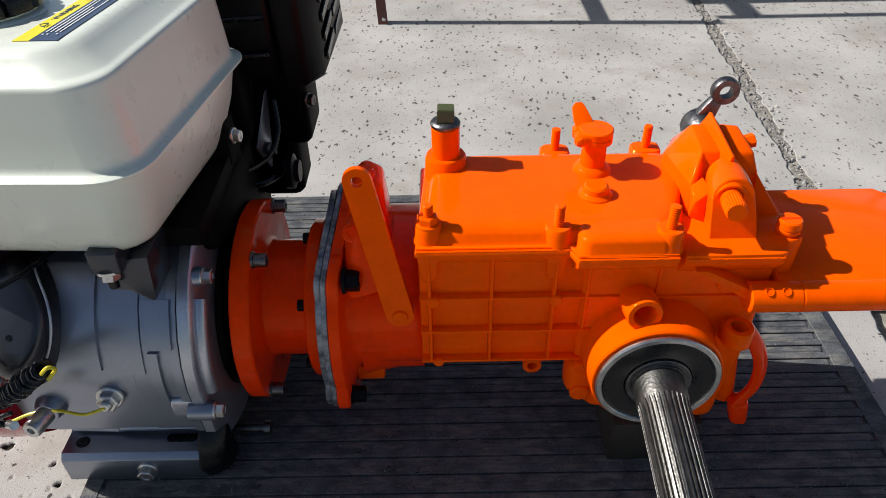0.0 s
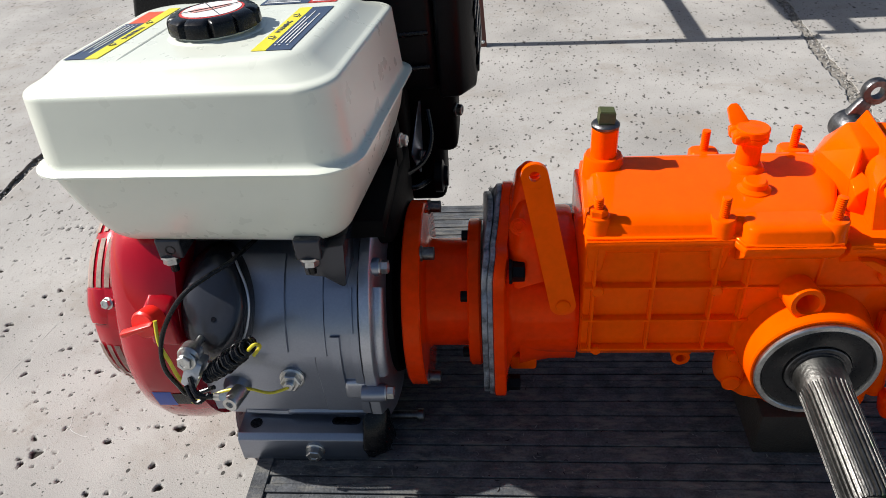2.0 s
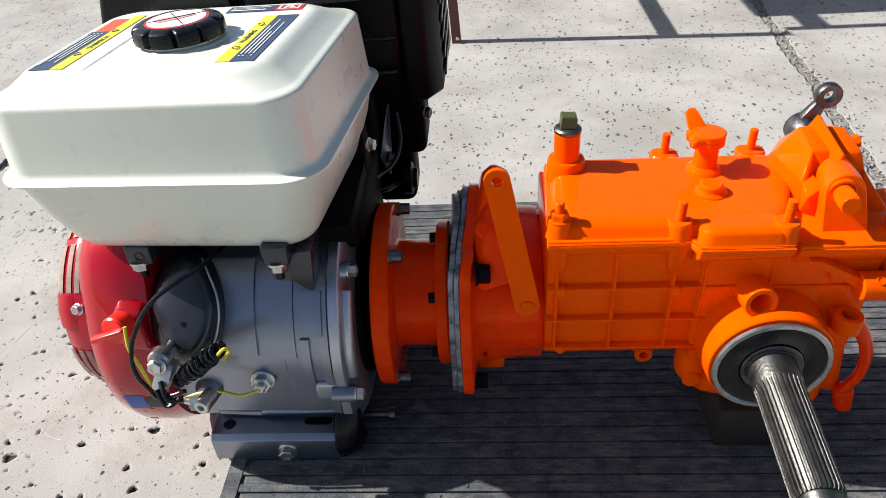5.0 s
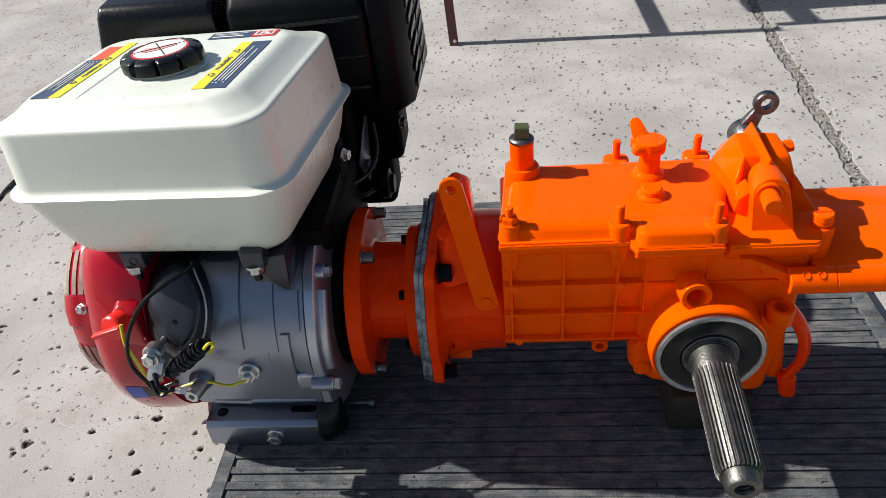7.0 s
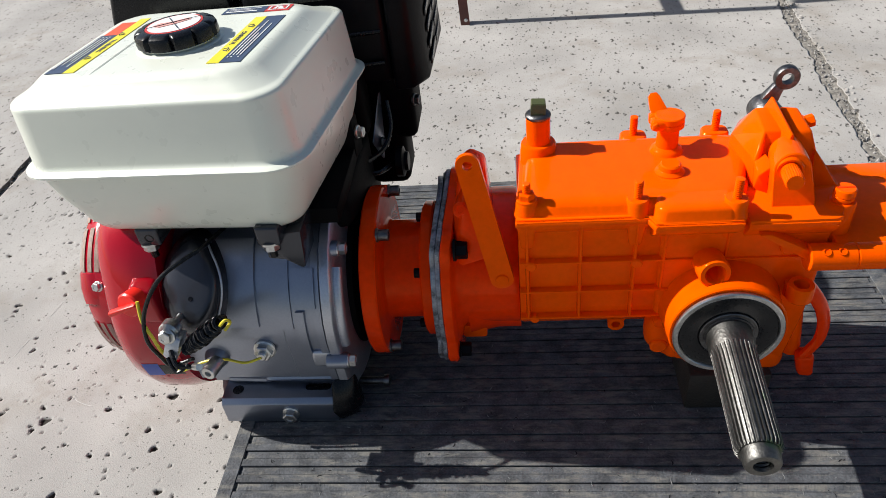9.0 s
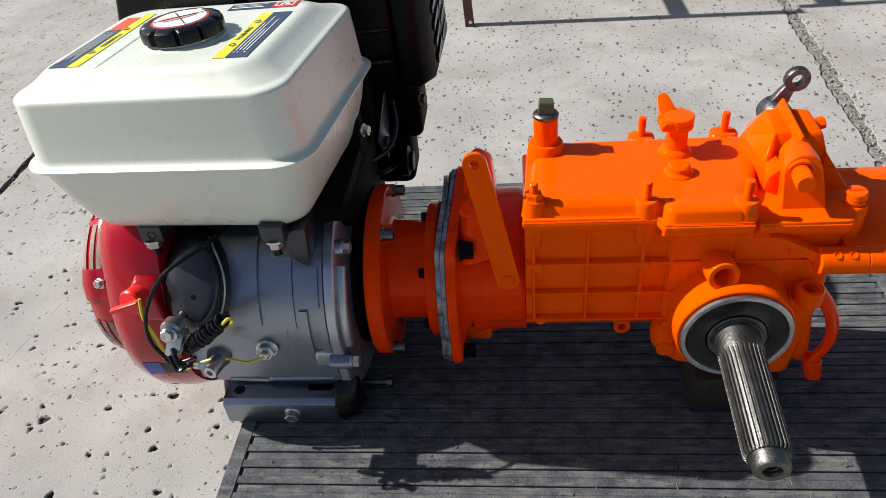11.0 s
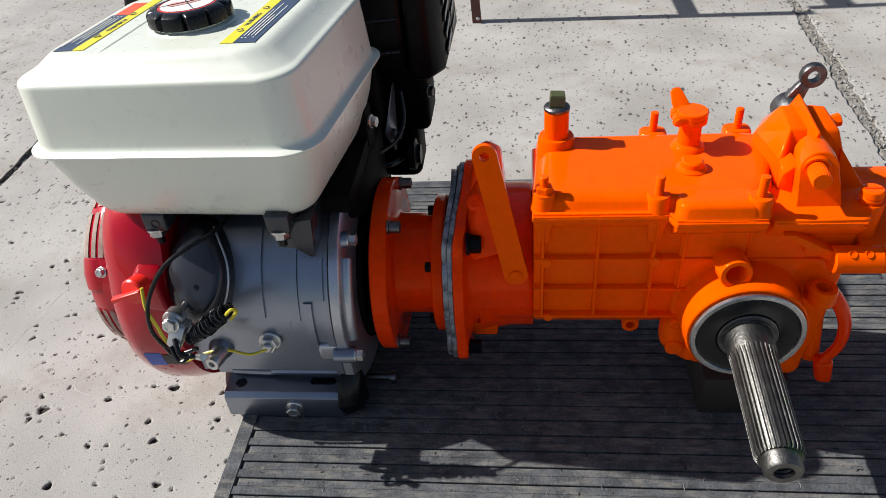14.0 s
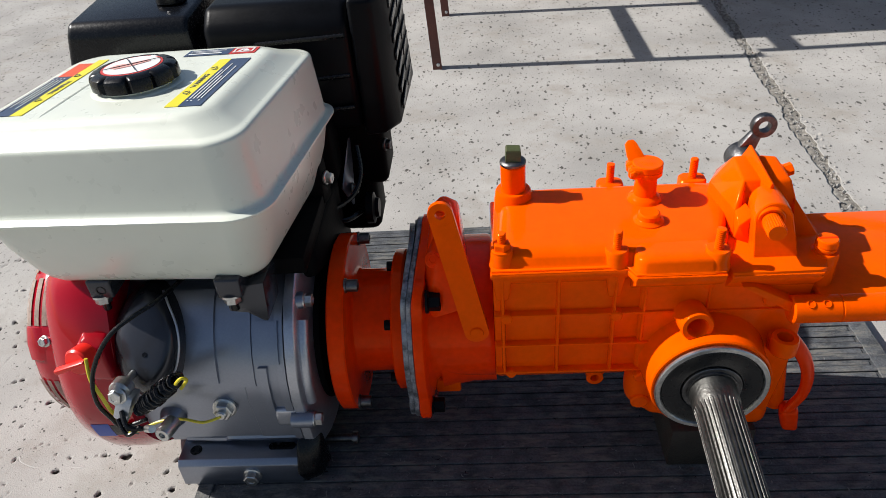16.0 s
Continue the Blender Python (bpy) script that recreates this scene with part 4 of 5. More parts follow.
part("inner_ring", b, STEEL_DARK, bearing)
SHAFT = Vector((-0.0050, -0.136, -0.0085)).normalized()
b = bmesh.new()
c0 = Vector((0.4485, BY, 0.163))
w, u, v = SHAFT, Vector((1, 0, 0)), None
u = (u - w * u.dot(w)).normalized()
v = w.cross(u)
def spline_ring(h, r, d, n=32, seg=192):
    out = []
    for i in range(seg):
        a = 2 * math.pi * i / seg
        ph = (i * n / seg) % 1.0
        q = 0.0 if ph < 0.5 else d
        out.append(c0 + w * h + (u * math.cos(a) + v * math.sin(a)) * (r - q))
    return out
loft(b, [spline_ring(h, r, d) for h, r, d in ((-0.01, 0.0205, 0), (0.020, 0.0205, 0), (0.024, 0.0200, 0.0001), (0.032, 0.0196, 0.0020), (0.122, 0.0192, 0.0023), (0.1250, 0.0176, 0.0012), (0.1250, 0.0152, 0), (0.1355, 0.0147, 0), (0.1375, 0.0134, 0), (0.1375, 0.0078, 0), (0.1345, 0.0068, 0), (0.133, 0.0074, 0), (0.1315, 0.0066, 0), (0.130, 0.0074, 0), (0.1285, 0.0066, 0), (0.122, 0.006, 0))], True, True)
part("axle_shaft", b, SHAFT_STEEL, gearbox, "oily splined steel axle stub")

# top cover with its studs
b = bmesh.new()
prism(b, [(0.2565, 0.0225), (0.372, 0.0225), (0.377, 0.0100), (0.451, 0.0100), (0.455, 0.0225), (0.455, 0.153), (0.2636, 0.153)], "xy", 0.2680, 0.2735, 0.0010)
part("case_flange", b, ORANGE, case)
b = bmesh.new()
prism(b, [(0.2572, 0.0236), (0.3724, 0.0236), (0.3774, 0.0112), (0.4506, 0.0112), (0.4545, 0.0236), (0.4545, 0.152), (0.2643, 0.152)], "xy", 0.2738, 0.2766, 0.0010)
cover = part("top_cover", b, ORANGE, gearbox)
b = bmesh.new()
loft(b, [[Vector((x, y, z)) for x, y in rrect(0.3590, 0.0860, 0.0970 - i, 0.0590 - i, 0.016, 8)] for z, i in ((0.2755, -0.0020), (0.2768, -0.0006), (0.2784, 0.0008), (0.2830, 0.0026), (0.2853, 0.0044), (0.2870, 0.0072), (0.2880, 0.0110), (0.2883, 0.0160), (0.2883, 0.0220))])
for v in b.verts:   # the left end stands a little askew
    if v.co.x < 0.32:
        v.co.x += 0.0075 * (v.co.y - 0.025) / 0.13 * min(1.0, (0.32 - v.co.x) / 0.03)
    elif v.co.x > 0.42:   # and the other runs under the selector housing
        v.co.x += 0.034 * min(1.0, max(0.0, (v.co.y - 0.045) / 0.04)) * min(1.0, (v.co.x - 0.42) / 0.03)
part("cover_crown", b, ORANGE, cover)
b = bmesh.new()
loft(b, [[Vector((x, y, z - 0.06 * max(0.0, y - 0.02))) for x, y in rrect(0.4125, 0.0465, 0.0360 - i, 0.0345 - i, 0.010 - 0.4 * i, 8)] for z, i in ((0.2752, -0.0014), (0.2762, -0.0004), (0.2775, 0.0004), (0.2850, 0.0018), (0.2872, 0.0030), (0.2886, 0.0050), (0.2892, 0.0078), (0.2894, 0.0140))])
part("cover_bulge", b, ORANGE, cover)


def threaded(x, y, z0, z1, r=0.0039):
    b = bmesh.new()
    prof, z = [], z0
    while z < z1 - 0.001:
        prof += [(z, r), (z + 0.0003, r), (z + 0.0010, r * 0.62), (z + 0.0017, r)]
        z += 0.0019
    lathe(b, (x, y, 0), "z", prof + [(z1, r * 0.8)], 14)
    return b


STUDS = ((0.2672, 0.0375, 0.2890, 0.3065), (0.3642, 0.0338, 0.2890, 0.3065), (0.4447, 0.0235, 0.2925, 0.3115), (0.378, 0.157, 0.2765, 0.301), (0.4580, 0.157, 0.2775, 0.303))
for k, (x, y, z, zt) in enumerate(STUDS):
    b = bmesh.new()
    if k < 3:
        lathe(b, (x, y, 0), "z", [(0.2740, 0.0118), (0.2766, 0.0116), (0.2790, 0.0108), (0.2825, 0.0102), (z - 0.0012, 0.0099), (z, 0.0090)], 24)
        hull(b, [(x - 0.0085, y + 0.004, 0.275), (x + 0.0085, y + 0.004, 0.275), (x - 0.0075, y + 0.004, z - 0.001), (x + 0.0075, y + 0.004, z - 0.001), (x - 0.010, y + 0.020, 0.275), (x + 0.010, y + 0.020, 0.275), (x - 0.009, y + 0.018, 0.2860), (x + 0.009, y + 0.018, 0.2860)], 0.0012)
    else:
        loft(b, [[Vector((px, py, zz)) for px, py in rrect(x, y, 0.0130 - q, 0.0100 - q, 0.007, 5)] for zz, q in ((0.262, 0.0), (z + 0.003, 0.0), (z + 0.0045, 0.001), (z + 0.005, 0.003))])
    part("stud_boss", b, ORANGE, cover)
    part("stud", threaded(x, y, z - 0.002, zt), ORANGE, cover)
bolt(cover, (0.2672, 0.0375, 0.2890), (0, 0, 1), 0.0135, ORANGE, name="nut", head=0.6)

# wavy bead of paint along the joint under the cover
b = bmesh.new()
for xa, xb, yy, zz in ((0.258, 0.373, 0.0228, 0.2737), (0.378, 0.451, 0.0104, 0.2737), (0.458, 0.530, 0.0136, 0.2700)):
    n = int((xb - xa) / 0.0016)
    tube(b, [(xa + (xb - xa) * k / n, yy + 0.0005 * noise.noise((k * 0.7, xa * 50, 0)), zz + 0.0007 * noise.noise((k * 0.9, xa * 50, 5))) for k in range(n + 1)], 0.0011, 6, 1)
part("paint_bead", b, ORANGE, cover)

# tall filler tube with a green square plug
FILLER_X = 0.2815
b = bmesh.new()
hull(b, [(FILLER_X + q * math.cos(radians(a)), 0.1265 + q * math.sin(radians(a)), zz) for zz, q in ((0.2722, 0.0190), (0.2945, 0.0172), (0.2965, 0.0158)) for a in range(0, 360, 15)], 0.0)
filler = part("filler_tube", b, ORANGE, gearbox, "orange filler tube with a green square plug")
b = bmesh.new()
lathe(b, (FILLER_X, 0.1265, 0.2955), "z", [(0, 0.0118), (0.027, 0.0118), (0.028, 0.011)], 32)
part("tube_neck", b, ORANGE, filler)
b = bmesh.new()
lathe(b, (FILLER_X, 0.1265, 0.3240), "z", [(0, 0.0122), (0.002, 0.0124), (0.003, 0.0118), (0.0045, 0.0095)], 32)
part("steel_collar", b, STEEL_DARK, filler, "bare steel collar")
b = bmesh.new()
lathe(b, (FILLER_X, 0.1265, 0.3280), (0.05, 0.03, 1), [(0, 0.0098), (0.010, 0.0098), (0.0115, 0.0085)], 4)
softened(b, 0.0008)
part("square_plug", b, GREEN, filler, "green-brown square plug head")

# breather post with a clamp and thumb lever
b = bmesh.new()
lathe(b, (0.402, 0.112, 0.277), "z", [(0.0100, 0.0168), (0.0118, 0.0154), (0.0138, 0.0147), (0.0152, 0.0132), (0.0175, 0.0104), (0.037, 0.0098), (0.038, 0.0125), (0.047, 0.0125), (0.0485, 0.0115), (0.0485, 0.008), (0.0495, 0.0075), (0.050, 0.003)], 36)
breather = part("breather_post", b, ORANGE, gearbox)
b = bmesh.new()
for y0, y1 in ((0.0995, 0.1085), (0.1115, 0.1200)):
    ear = bmesh.new()
    box(ear, (0.3835, y0, 0.3150), (0.4010, y1, 0.3258), 0.0036, 3)
    joined(b, ear)
lathe(b, (0.3880, 0.0975, 0.3205), "y", [(0, 0.0030), (0.0006, 0.0040), (0.0250, 0.0040), (0.0256, 0.0030)], 6)
lathe(b, (0.402, 0.112, 0.3145), "z", [(0, 0.0128), (0.0008, 0.0138), (0.0050, 0.0138), (0.0056, 0.0131), (0.0062, 0.0138), (0.0112, 0.0138), (0.0120, 0.0128)], 36)
part("clamp", b, ORANGE, breather)
b = bmesh.new()
hull(b, [(0.391, 0.110, 0.316), (0.404, 0.112, 0.316), (0.391, 0.117, 0.314), (0.404, 0.118, 0.314), (0.3850, 0.121, 0.328), (0.4005, 0.123, 0.328), (0.3855, 0.126, 0.325), (0.400, 0.128, 0.325), (0.3845, 0.131, 0.3350), (0.3955, 0.133, 0.3350), (0.3845, 0.135, 0.333), (0.3955, 0.137, 0.333), (0.3875, 0.135, 0.3375), (0.3925, 0.136, 0.3375)], 0.0018, 3)
part("thumb_lever", b, ORANGE, breather)
b = bmesh.new()
lathe(b, (0.3985, 0.0745, 0.2835), "z", [(0, 0.0135), (0.0058, 0.0135), (0.0070, 0.0118), (0.0085, 0.0102), (0.0125, 0.0096), (0.0138, 0.0080)], 28)
part("cover_button", b, ORANGE, cover)

# selector housing: a faceted casting with a web along its ridge
b = bmesh.new()
prism(b, [(0.4565, 0.0135), (0.527, 0.0135), (0.5335, 0.0165), (0.5365, 0.026), (0.546, 0.048), (0.546, 0.160), (0.4565, 0.160)], "xy", 0.2655, 0.2735, 0.0015)
selector = part("selector_housing", b, ORANGE, gearbox)
b = bmesh.new()
hull(b, [(0.4790, 0.0850, 0.3190), (0.4960, 0.0850, 0.3185), (0.4785, 0.1160, 0.3262), (0.4980, 0.1160, 0.3262), (0.4625, 0.1180, 0.3000), (0.4700, 0.0765, 0.2985), (0.4720, 0.0740, 0.2700), (0.4610, 0.1200, 0.2850), (0.4700, 0.1520, 0.2700), (0.4740, 0.1380, 0.3020), (0.5000, 0.1380, 0.3060), (0.5000, 0.1520, 0.2700), (0.5000, 0.0740, 0.2700), (0.5000, 0.0765, 0.2985)], 0.0016, 3)
part("selector_dome", b, ORANGE, selector, angle=25)
# flank that runs on past the recess
b = bmesh.new()
hull(b, [(0.4790, 0.0850, 0.3190), (0.4690, 0.0675, 0.3002), (0.4705, 0.0640, 0.2700), (0.4820, 0.0850, 0.3180), (0.4730, 0.0675, 0.2995), (0.4745, 0.0640, 0.2700), (0.4625, 0.1180, 0.3000), (0.4690, 0.1180, 0.3000), (0.4612, 0.1190, 0.2850), (0.4690, 0.1180, 0.2700)], 0.0012, 3)
part("selector_flank", b, ORANGE, selector, angle=25)
b = bmesh.new()
hull(b, [(0.5005, 0.1160, 0.3262), (0.5150, 0.1135, 0.3258), (0.5215, 0.0875, 0.3160), (0.5040, 0.0860, 0.3165), (0.5265, 0.0820, 0.3000), (0.5010, 0.0780, 0.3000), (0.5290, 0.0740, 0.2700), (0.4980, 0.0700, 0.2700), (0.5360, 0.1500, 0.2700), (0.4980, 0.1500, 0.2700), (0.5180, 0.1380, 0.3050), (0.5000, 0.1380, 0.3060)], 0.0024, 3)
part("selector_shoulder", b, ORANGE, selector, angle=25)
b = bmesh.new()
hull(b, [(0.5240, 0.0830, 0.3020), (0.5240, 0.0790, 0.3020), (0.5440, 0.0660, 0.2720), (0.5440, 0.0620, 0.2720), (0.5200, 0.0660, 0.2720), (0.5200, 0.0620, 0.2720)], 0.0010, 2)
part("side_gusset", b, ORANGE, selector)
# upright front with an arched head round the shaft
b = bmesh.new()
rings = []
for back, grow in ((0.0, -0.0010), (0.0010, 0.0), (0.012, 0.0), (0.024, -0.0006), (0.038, -0.0012)):
    ring = [(0.4785 - grow, 0.2690), (0.4785 - grow, 0.2750), (0.4778 - grow, 0.2900)]
    for k in range(17):
        a = math.pi * (1 - k / 16)
        ring.append((0.4935 + (0.0160 + grow) * math.cos(a), 0.3035 + (0.0150 + 0.8 * grow) * math.sin(a)))
    ring += [(0.5125 + grow, 0.2900), (0.5155 + grow, 0.2750), (0.5155 + grow, 0.2690)]
    rings.append([Vector((x + 0.10 * back, 0.0335 + 0.30 * (z - 0.2735) + back * (0.84 if z > 0.30 else 1.0), z)) for x, z in ring])
loft(b, rings)
part("selector_front", b, ORANGE, selector, angle=30)
b = bmesh.new()
hull(b, [(0.4905, 0.1155, 0.3372), (0.4925, 0.1150, 0.3368), (0.4975, 0.0710, 0.3228), (0.4995, 0.0710, 0.3222), (0.4860, 0.1210, 0.3210), (0.4985, 0.1210, 0.3210), (0.4945, 0.0720, 0.3080), (0.5020, 0.0720, 0.3080)], 0.0004, 1)
part("ridge_web", b, ORANGE, selector)
# small raised pocket between the flank and the arch
b = bmesh.new()
hull(b, [(0.4692, 0.0680, 0.3000), (0.4800, 0.0745, 0.3030), (0.4830, 0.0575, 0.3005), (0.4698, 0.0540, 0.2925), (0.4708, 0.0630, 0.2720), (0.4830, 0.0540, 0.2720), (0.4830, 0.0800, 0.2750)], 0.0010)
part("side_web", b, ORANGE, selector)
ax = Vector((-0.10, -1, 0.06)).normalized()
c = Vector((0.4945, 0.078, 0.302))
b = bmesh.new()
lathe(b, c, ax, [(0.0300, 0.0118), (0.0352, 0.0118), (0.0366, 0.0108), (0.0366, 0.0092), (0.0300, 0.0090)], 40)
part("selector_seal", b, ORANGE, selector)
b = bmesh.new()
w3, u3, v3 = axes(ax)
rings = []
for h, r, d in ((0.030, 0.0078, 0.0), (0.039, 0.0078, 0.0), (0.040, 0.0078, 0.0008), (0.055, 0.0078, 0.0008), (0.0565, 0.0068, 0.0)):
    rings.append([c + w3 * h + (u3 * math.cos(2 * math.pi * i / 96) + v3 * math.sin(2 * math.pi * i / 96)) * (r - (d if (i // 2) % 2 else 0)) for i in range(96)])
loft(b, rings)
part("selector_shaft", b, ORANGE, selector, "painted splined selector shaft")
for x, y in ((0.5400, 0.040),):
    b = bmesh.new()
    hull(b, [(x + q * math.cos(radians(a)), y + q * math.sin(radians(a)), zz) for zz, q in ((0.222, 0.0095), (0.236, 0.0122), (0.272, 0.0118), (0.274, 0.0110)) for a in range(0, 360, 20)] + [(x - 0.02, y + 0.03, 0.262), (x - 0.02, y + 0.01, 0.255)], 0.0)
    part("plug_boss", b, ORANGE, selector)
    b = bmesh.new()
    lathe(b, (x, y, 0.274), "z", [(0, 0.0078), (0.002, 0.0078), (0.0025, 0.0092), (0.0045, 0.0092), (0.005, 0.0084), (0.006, 0.0092), (0.0115, 0.0088), (0.0125, 0.0078)], 32)
    plug = part("slotted_plug", b, ORANGE, selector)
    # strip of the redder paint stands in for the slot's shade
    b = bmesh.new()
    box(b, (x - 0.0076, y - 0.0009, 0.2862), (x + 0.0076, y + 0.0009, 0.2869), 0.0)
    part("plug_slot", b, RED_ORANGE, selector)
bolt(selector, (0.5270, 0.122, 0.3045), (1, 0, 0.35), 0.0105, ORANGE, head=0.9)

# bare steel selector arm behind the housing
b = bmesh.new()
lathe(b, (0.5045, 0.160, 0.2975), (-0.15, 1, 0.1), [(-0.012, 0.0118), (-0.0115, 0.0136), (-0.010, 0.0144), (0.010, 0.0144), (0.012, 0.0136), (0.012, 0.009)], 32)
collar = bmesh.new()
lathe(collar, (0.5045, 0.160, 0.2975), (-0.15, 1, 0.1), [(-0.045, 0.0120), (-0.016, 0.0120), (-0.0145, 0.0112), (-0.011, 0.0112)], 32)
part("arm_collar", collar, ORANGE, selector)
arm = part("selector_arm", b, STEEL_DARK, gearbox, "bare steel selector arm with a ring end")
b = bmesh.new()
hull(b, [(0.4965, 0.159, 0.308), (0.5125, 0.159, 0.298), (0.4965, 0.170, 0.308), (0.5125, 0.170, 0.298), (0.5095, 0.160, 0.3265), (0.5195, 0.160, 0.3225), (0.5095, 0.168, 0.3265), (0.5195, 0.168, 0.3225)], 0.0025)
part("arm_link", b, STEEL_DARK, arm)
b = bmesh.new()
lathe(b, (0.5195, 0.164, 0.3312), "y", [(-0.0045, 0.0058), (-0.0045, 0.0110), (-0.003, 0.0118), (0.003, 0.0118), (0.0045, 0.0110), (0.0045, 0.0058), (-0.0045, 0.0058)], 32, False, False)
part("ring_end", b, STEEL_DARK, arm)

# drawbar: a plate over a pipe
b = bmesh.new()
prism(b, [(0.535, 0.014), (0.720, 0.014), (0.720, 0.0915), (0.6655, 0.143), (0.535, 0.143)], "xy", 0.2372, 0.2432, 0.001)
drawbar = part("drawbar_plate", b, ORANGE, gearbox, "flat orange drawbar plate")
b = bmesh.new()
lathe(b, (0.5105, 0.0140, 0.2315), "x", [(0, 0.0112), (0.0010, 0.0124), (0.0385, 0.0124), (0.0391, 0.0117), (0.0399, 0.0117), (0.0405, 0.0124), (0.235, 0.0124)], 40)
part("drawbar_pipe", b, ORANGE, drawbar)
for x in (0.5235, 0.5365):
    b = bmesh.new()
    lathe(b, (x, 0.0076, 0.2418), (0, -0.55, 0.83), [(0, 0.0026), (0.0012, 0.0026), (0.0012, 0.0036), (0, 0.0036)], 16, False, False)
    part("cast_mark", b, ORANGE, drawbar)

# block under the gearbox
b = bmesh.new()
box(b, (0.430, 0.016, MAT_Z), (0.512, 0.12, 0.0742), 0.002)
block = part("support_block", b, WOOD_DARK, None)
tagged(block, "dark tarred wooden block propping up the gearbox", "block")

# ---- table behind, whose legs and top throw the shadows ----
table = thing("steel_table", (0.8, 1.42, 0), "brown-primed steel table standing on the concrete", "table")
LEAN_X, LEAN_Y = -0.06, 0.09
for x, y in ((0.1475, 1.219), (0.156, 1.632), (1.75, 1.19), (1.75, 1.6)):
    b = bmesh.new()
    foot = [(x - 0.011, y - 0.012), (x + 0.011, y - 0.012), (x + 0.011, y - 0.009), (x - 0.008, y - 0.009), (x - 0.008, y + 0.012), (x - 0.011, y + 0.012)]
    loft(b, [[Vector((px, py, 0)) for px, py in foot], [Vector((px + LEAN_X * 0.72, py + LEAN_Y * 0.72, 0.72)) for px, py in foot]])
    part("leg", b, RUST_PAINT, table)
    bolt(table, (x + 0.002, y - 0.012, 0.012), (0, -1, 0), 0.006)
b = bmesh.new()
hull(b, [(0.1475 + LEAN_X * h + dx, yy + LEAN_Y * h, h) for dx in (-0.011, 0.011) for h in (0.447, 0.472) for yy in (1.215, 1.64)], 0.001)
part("crossbar", b, RUST_PAINT, table)
# unseen top and rails, set only where their shadows fall right
b = bmesh.new()
box(b, (0.05, 1.405, 0.72), (1.8, 2.05, 0.75), 0.003)
part("tabletop", b, RUST_PAINT, table)
b = bmesh.new()
box(b, (0.088, 1.306, 0.722), (1.8, 1.326, 0.744), 0.001)
part("front_rail", b, RUST_PAINT, table)
b = bmesh.new()
box(b, (0.132, 1.3265, 0.722), (0.172, 1.4045, 0.744), 0.001)
part("side_rail", b, RUST_PAINT, table)

# ---- engine details ----
# tank labels, laid out along the tank's own sides
def label_flat(name, pts, z, mats, lab, frame_of=TANK):
    b = bmesh.new()
    loft(b, [[Vector((x, y, z)) for x, y in pts], [Vector((x, y, z + 0.0004)) for x, y in pts]])
    b.transform(frame_of)
    return part(name, b, mats, tank, lab)


def quad(x0, y0, x1, y1):
    return [(x0, y0), (x1, y0), (x1, y1), (x0, y1)]


ZL = TOP + 0.0002
label_flat("warning_label", quad(0.0580, -0.0760, 0.0690, 0.0340), ZL, YELLOW, "yellow strip of the warning label")
label_flat("label_panel", quad(0.0693, -0.0760, 0.0872, 0.0340), ZL, NAVY, "navy text panel of the warning label")
label_flat("warning_label", quad(-0.0715, -0.0775, -0.0612, 0.0560), ZL, YELLOW, "yellow strip of the warning label")
label_flat("label_panel", quad(-0.0890, -0.0775, -0.0718, 0.0117), ZL, NAVY, "navy text panel of the warning label")
label_flat("label_panel", quad(-0.0865, 0.0120, -0.0718, 0.0470), ZL, PRINT_ORANGE, "orange-red square of the warning label")
label_flat("label_panel", quad(0.0165, 0.0490, 0.0598, 0.0655), ZL, NAVY, "dark maker's label on the tank")
label_flat("label_panel", quad(0.0601, 0.0490, 0.0845, 0.0655), ZL, PRINT_RED, "red end of the maker's label")
for pts in (quad(0.0628, 0.0515, 0.0818, 0.0528), quad(0.0628, 0.0618, 0.0818, 0.0631), quad(0.0628, 0.0531, 0.0644, 0.0615), quad(0.0802, 0.0531, 0.0818, 0.0615), [(0.0672, 0.0540), (0.0700, 0.0540), (0.0716, 0.0606), (0.0690, 0.0606)], [(0.0722, 0.0540), (0.0776, 0.0540), (0.0776, 0.0560), (0.0738, 0.0606), (0.0722, 0.0606)]):
    label_flat("label_mark", pts, ZL + 0.0005, WHITE, "white printed mark")
for k, y1 in enumerate((0.004, 0.020, -0.012, 0.012)):
    x = 0.0722 + 0.0031 * k
    label_flat("print_line", quad(x, -0.062, x + 0.0009, y1), ZL + 0.0005, WHITE, "white line of small print")
    if k != 2:
        label_flat("print_dot", quad(x - 0.0002, -0.0668, x + 0.0011, -0.0652), ZL + 0.0005, WHITE, "white bullet point")
for k in range(4):
    x = -0.0870 + 0.0036 * k
    label_flat("print_line", quad(x, -0.068 + 0.004 * ((k * 7) % 5), x + 0.0009, 0.002), ZL + 0.0005, WHITE, "white line of small print")
    label_flat("print_dot", quad(x - 0.0002, 0.0048, x + 0.0011, 0.0064), ZL + 0.0005, WHITE, "white bullet point")
for x0, x1, y, h in ((0.020, 0.054, 0.0600, 0.0010), (0.020, 0.049, 0.0568, 0.0008), (0.020, 0.052, 0.0518, 0.0022)):
    label_flat("print_line", quad(x0, y, x1, y + h), ZL + 0.0005, WHITE, "white line of small print")


def triangle_mark(x, y, d):
    """A small warning triangle drawn as an outline in three strokes."""
    tip = (x - d * 0.0024, y)
    a, c = (x + d * 0.0022, y - 0.0027), (x + d * 0.0022, y + 0.0027)
    for k, (p, q) in enumerate(((tip, a), (a, c), (c, tip))):
        p, q = Vector(p), Vector(q)
        n = Vector((-(q - p).y, (q - p).x)).normalized() * 0.0003
        label_flat("print_line", [tuple(p - n), tuple(q - n), tuple(q + n), tuple(p + n)], ZL + 0.0005 + 0.0004 * k, NAVY, "dark warning triangle")


triangle_mark(0.0635, -0.049, 1)
triangle_mark(0.0635, 0.008, 1)
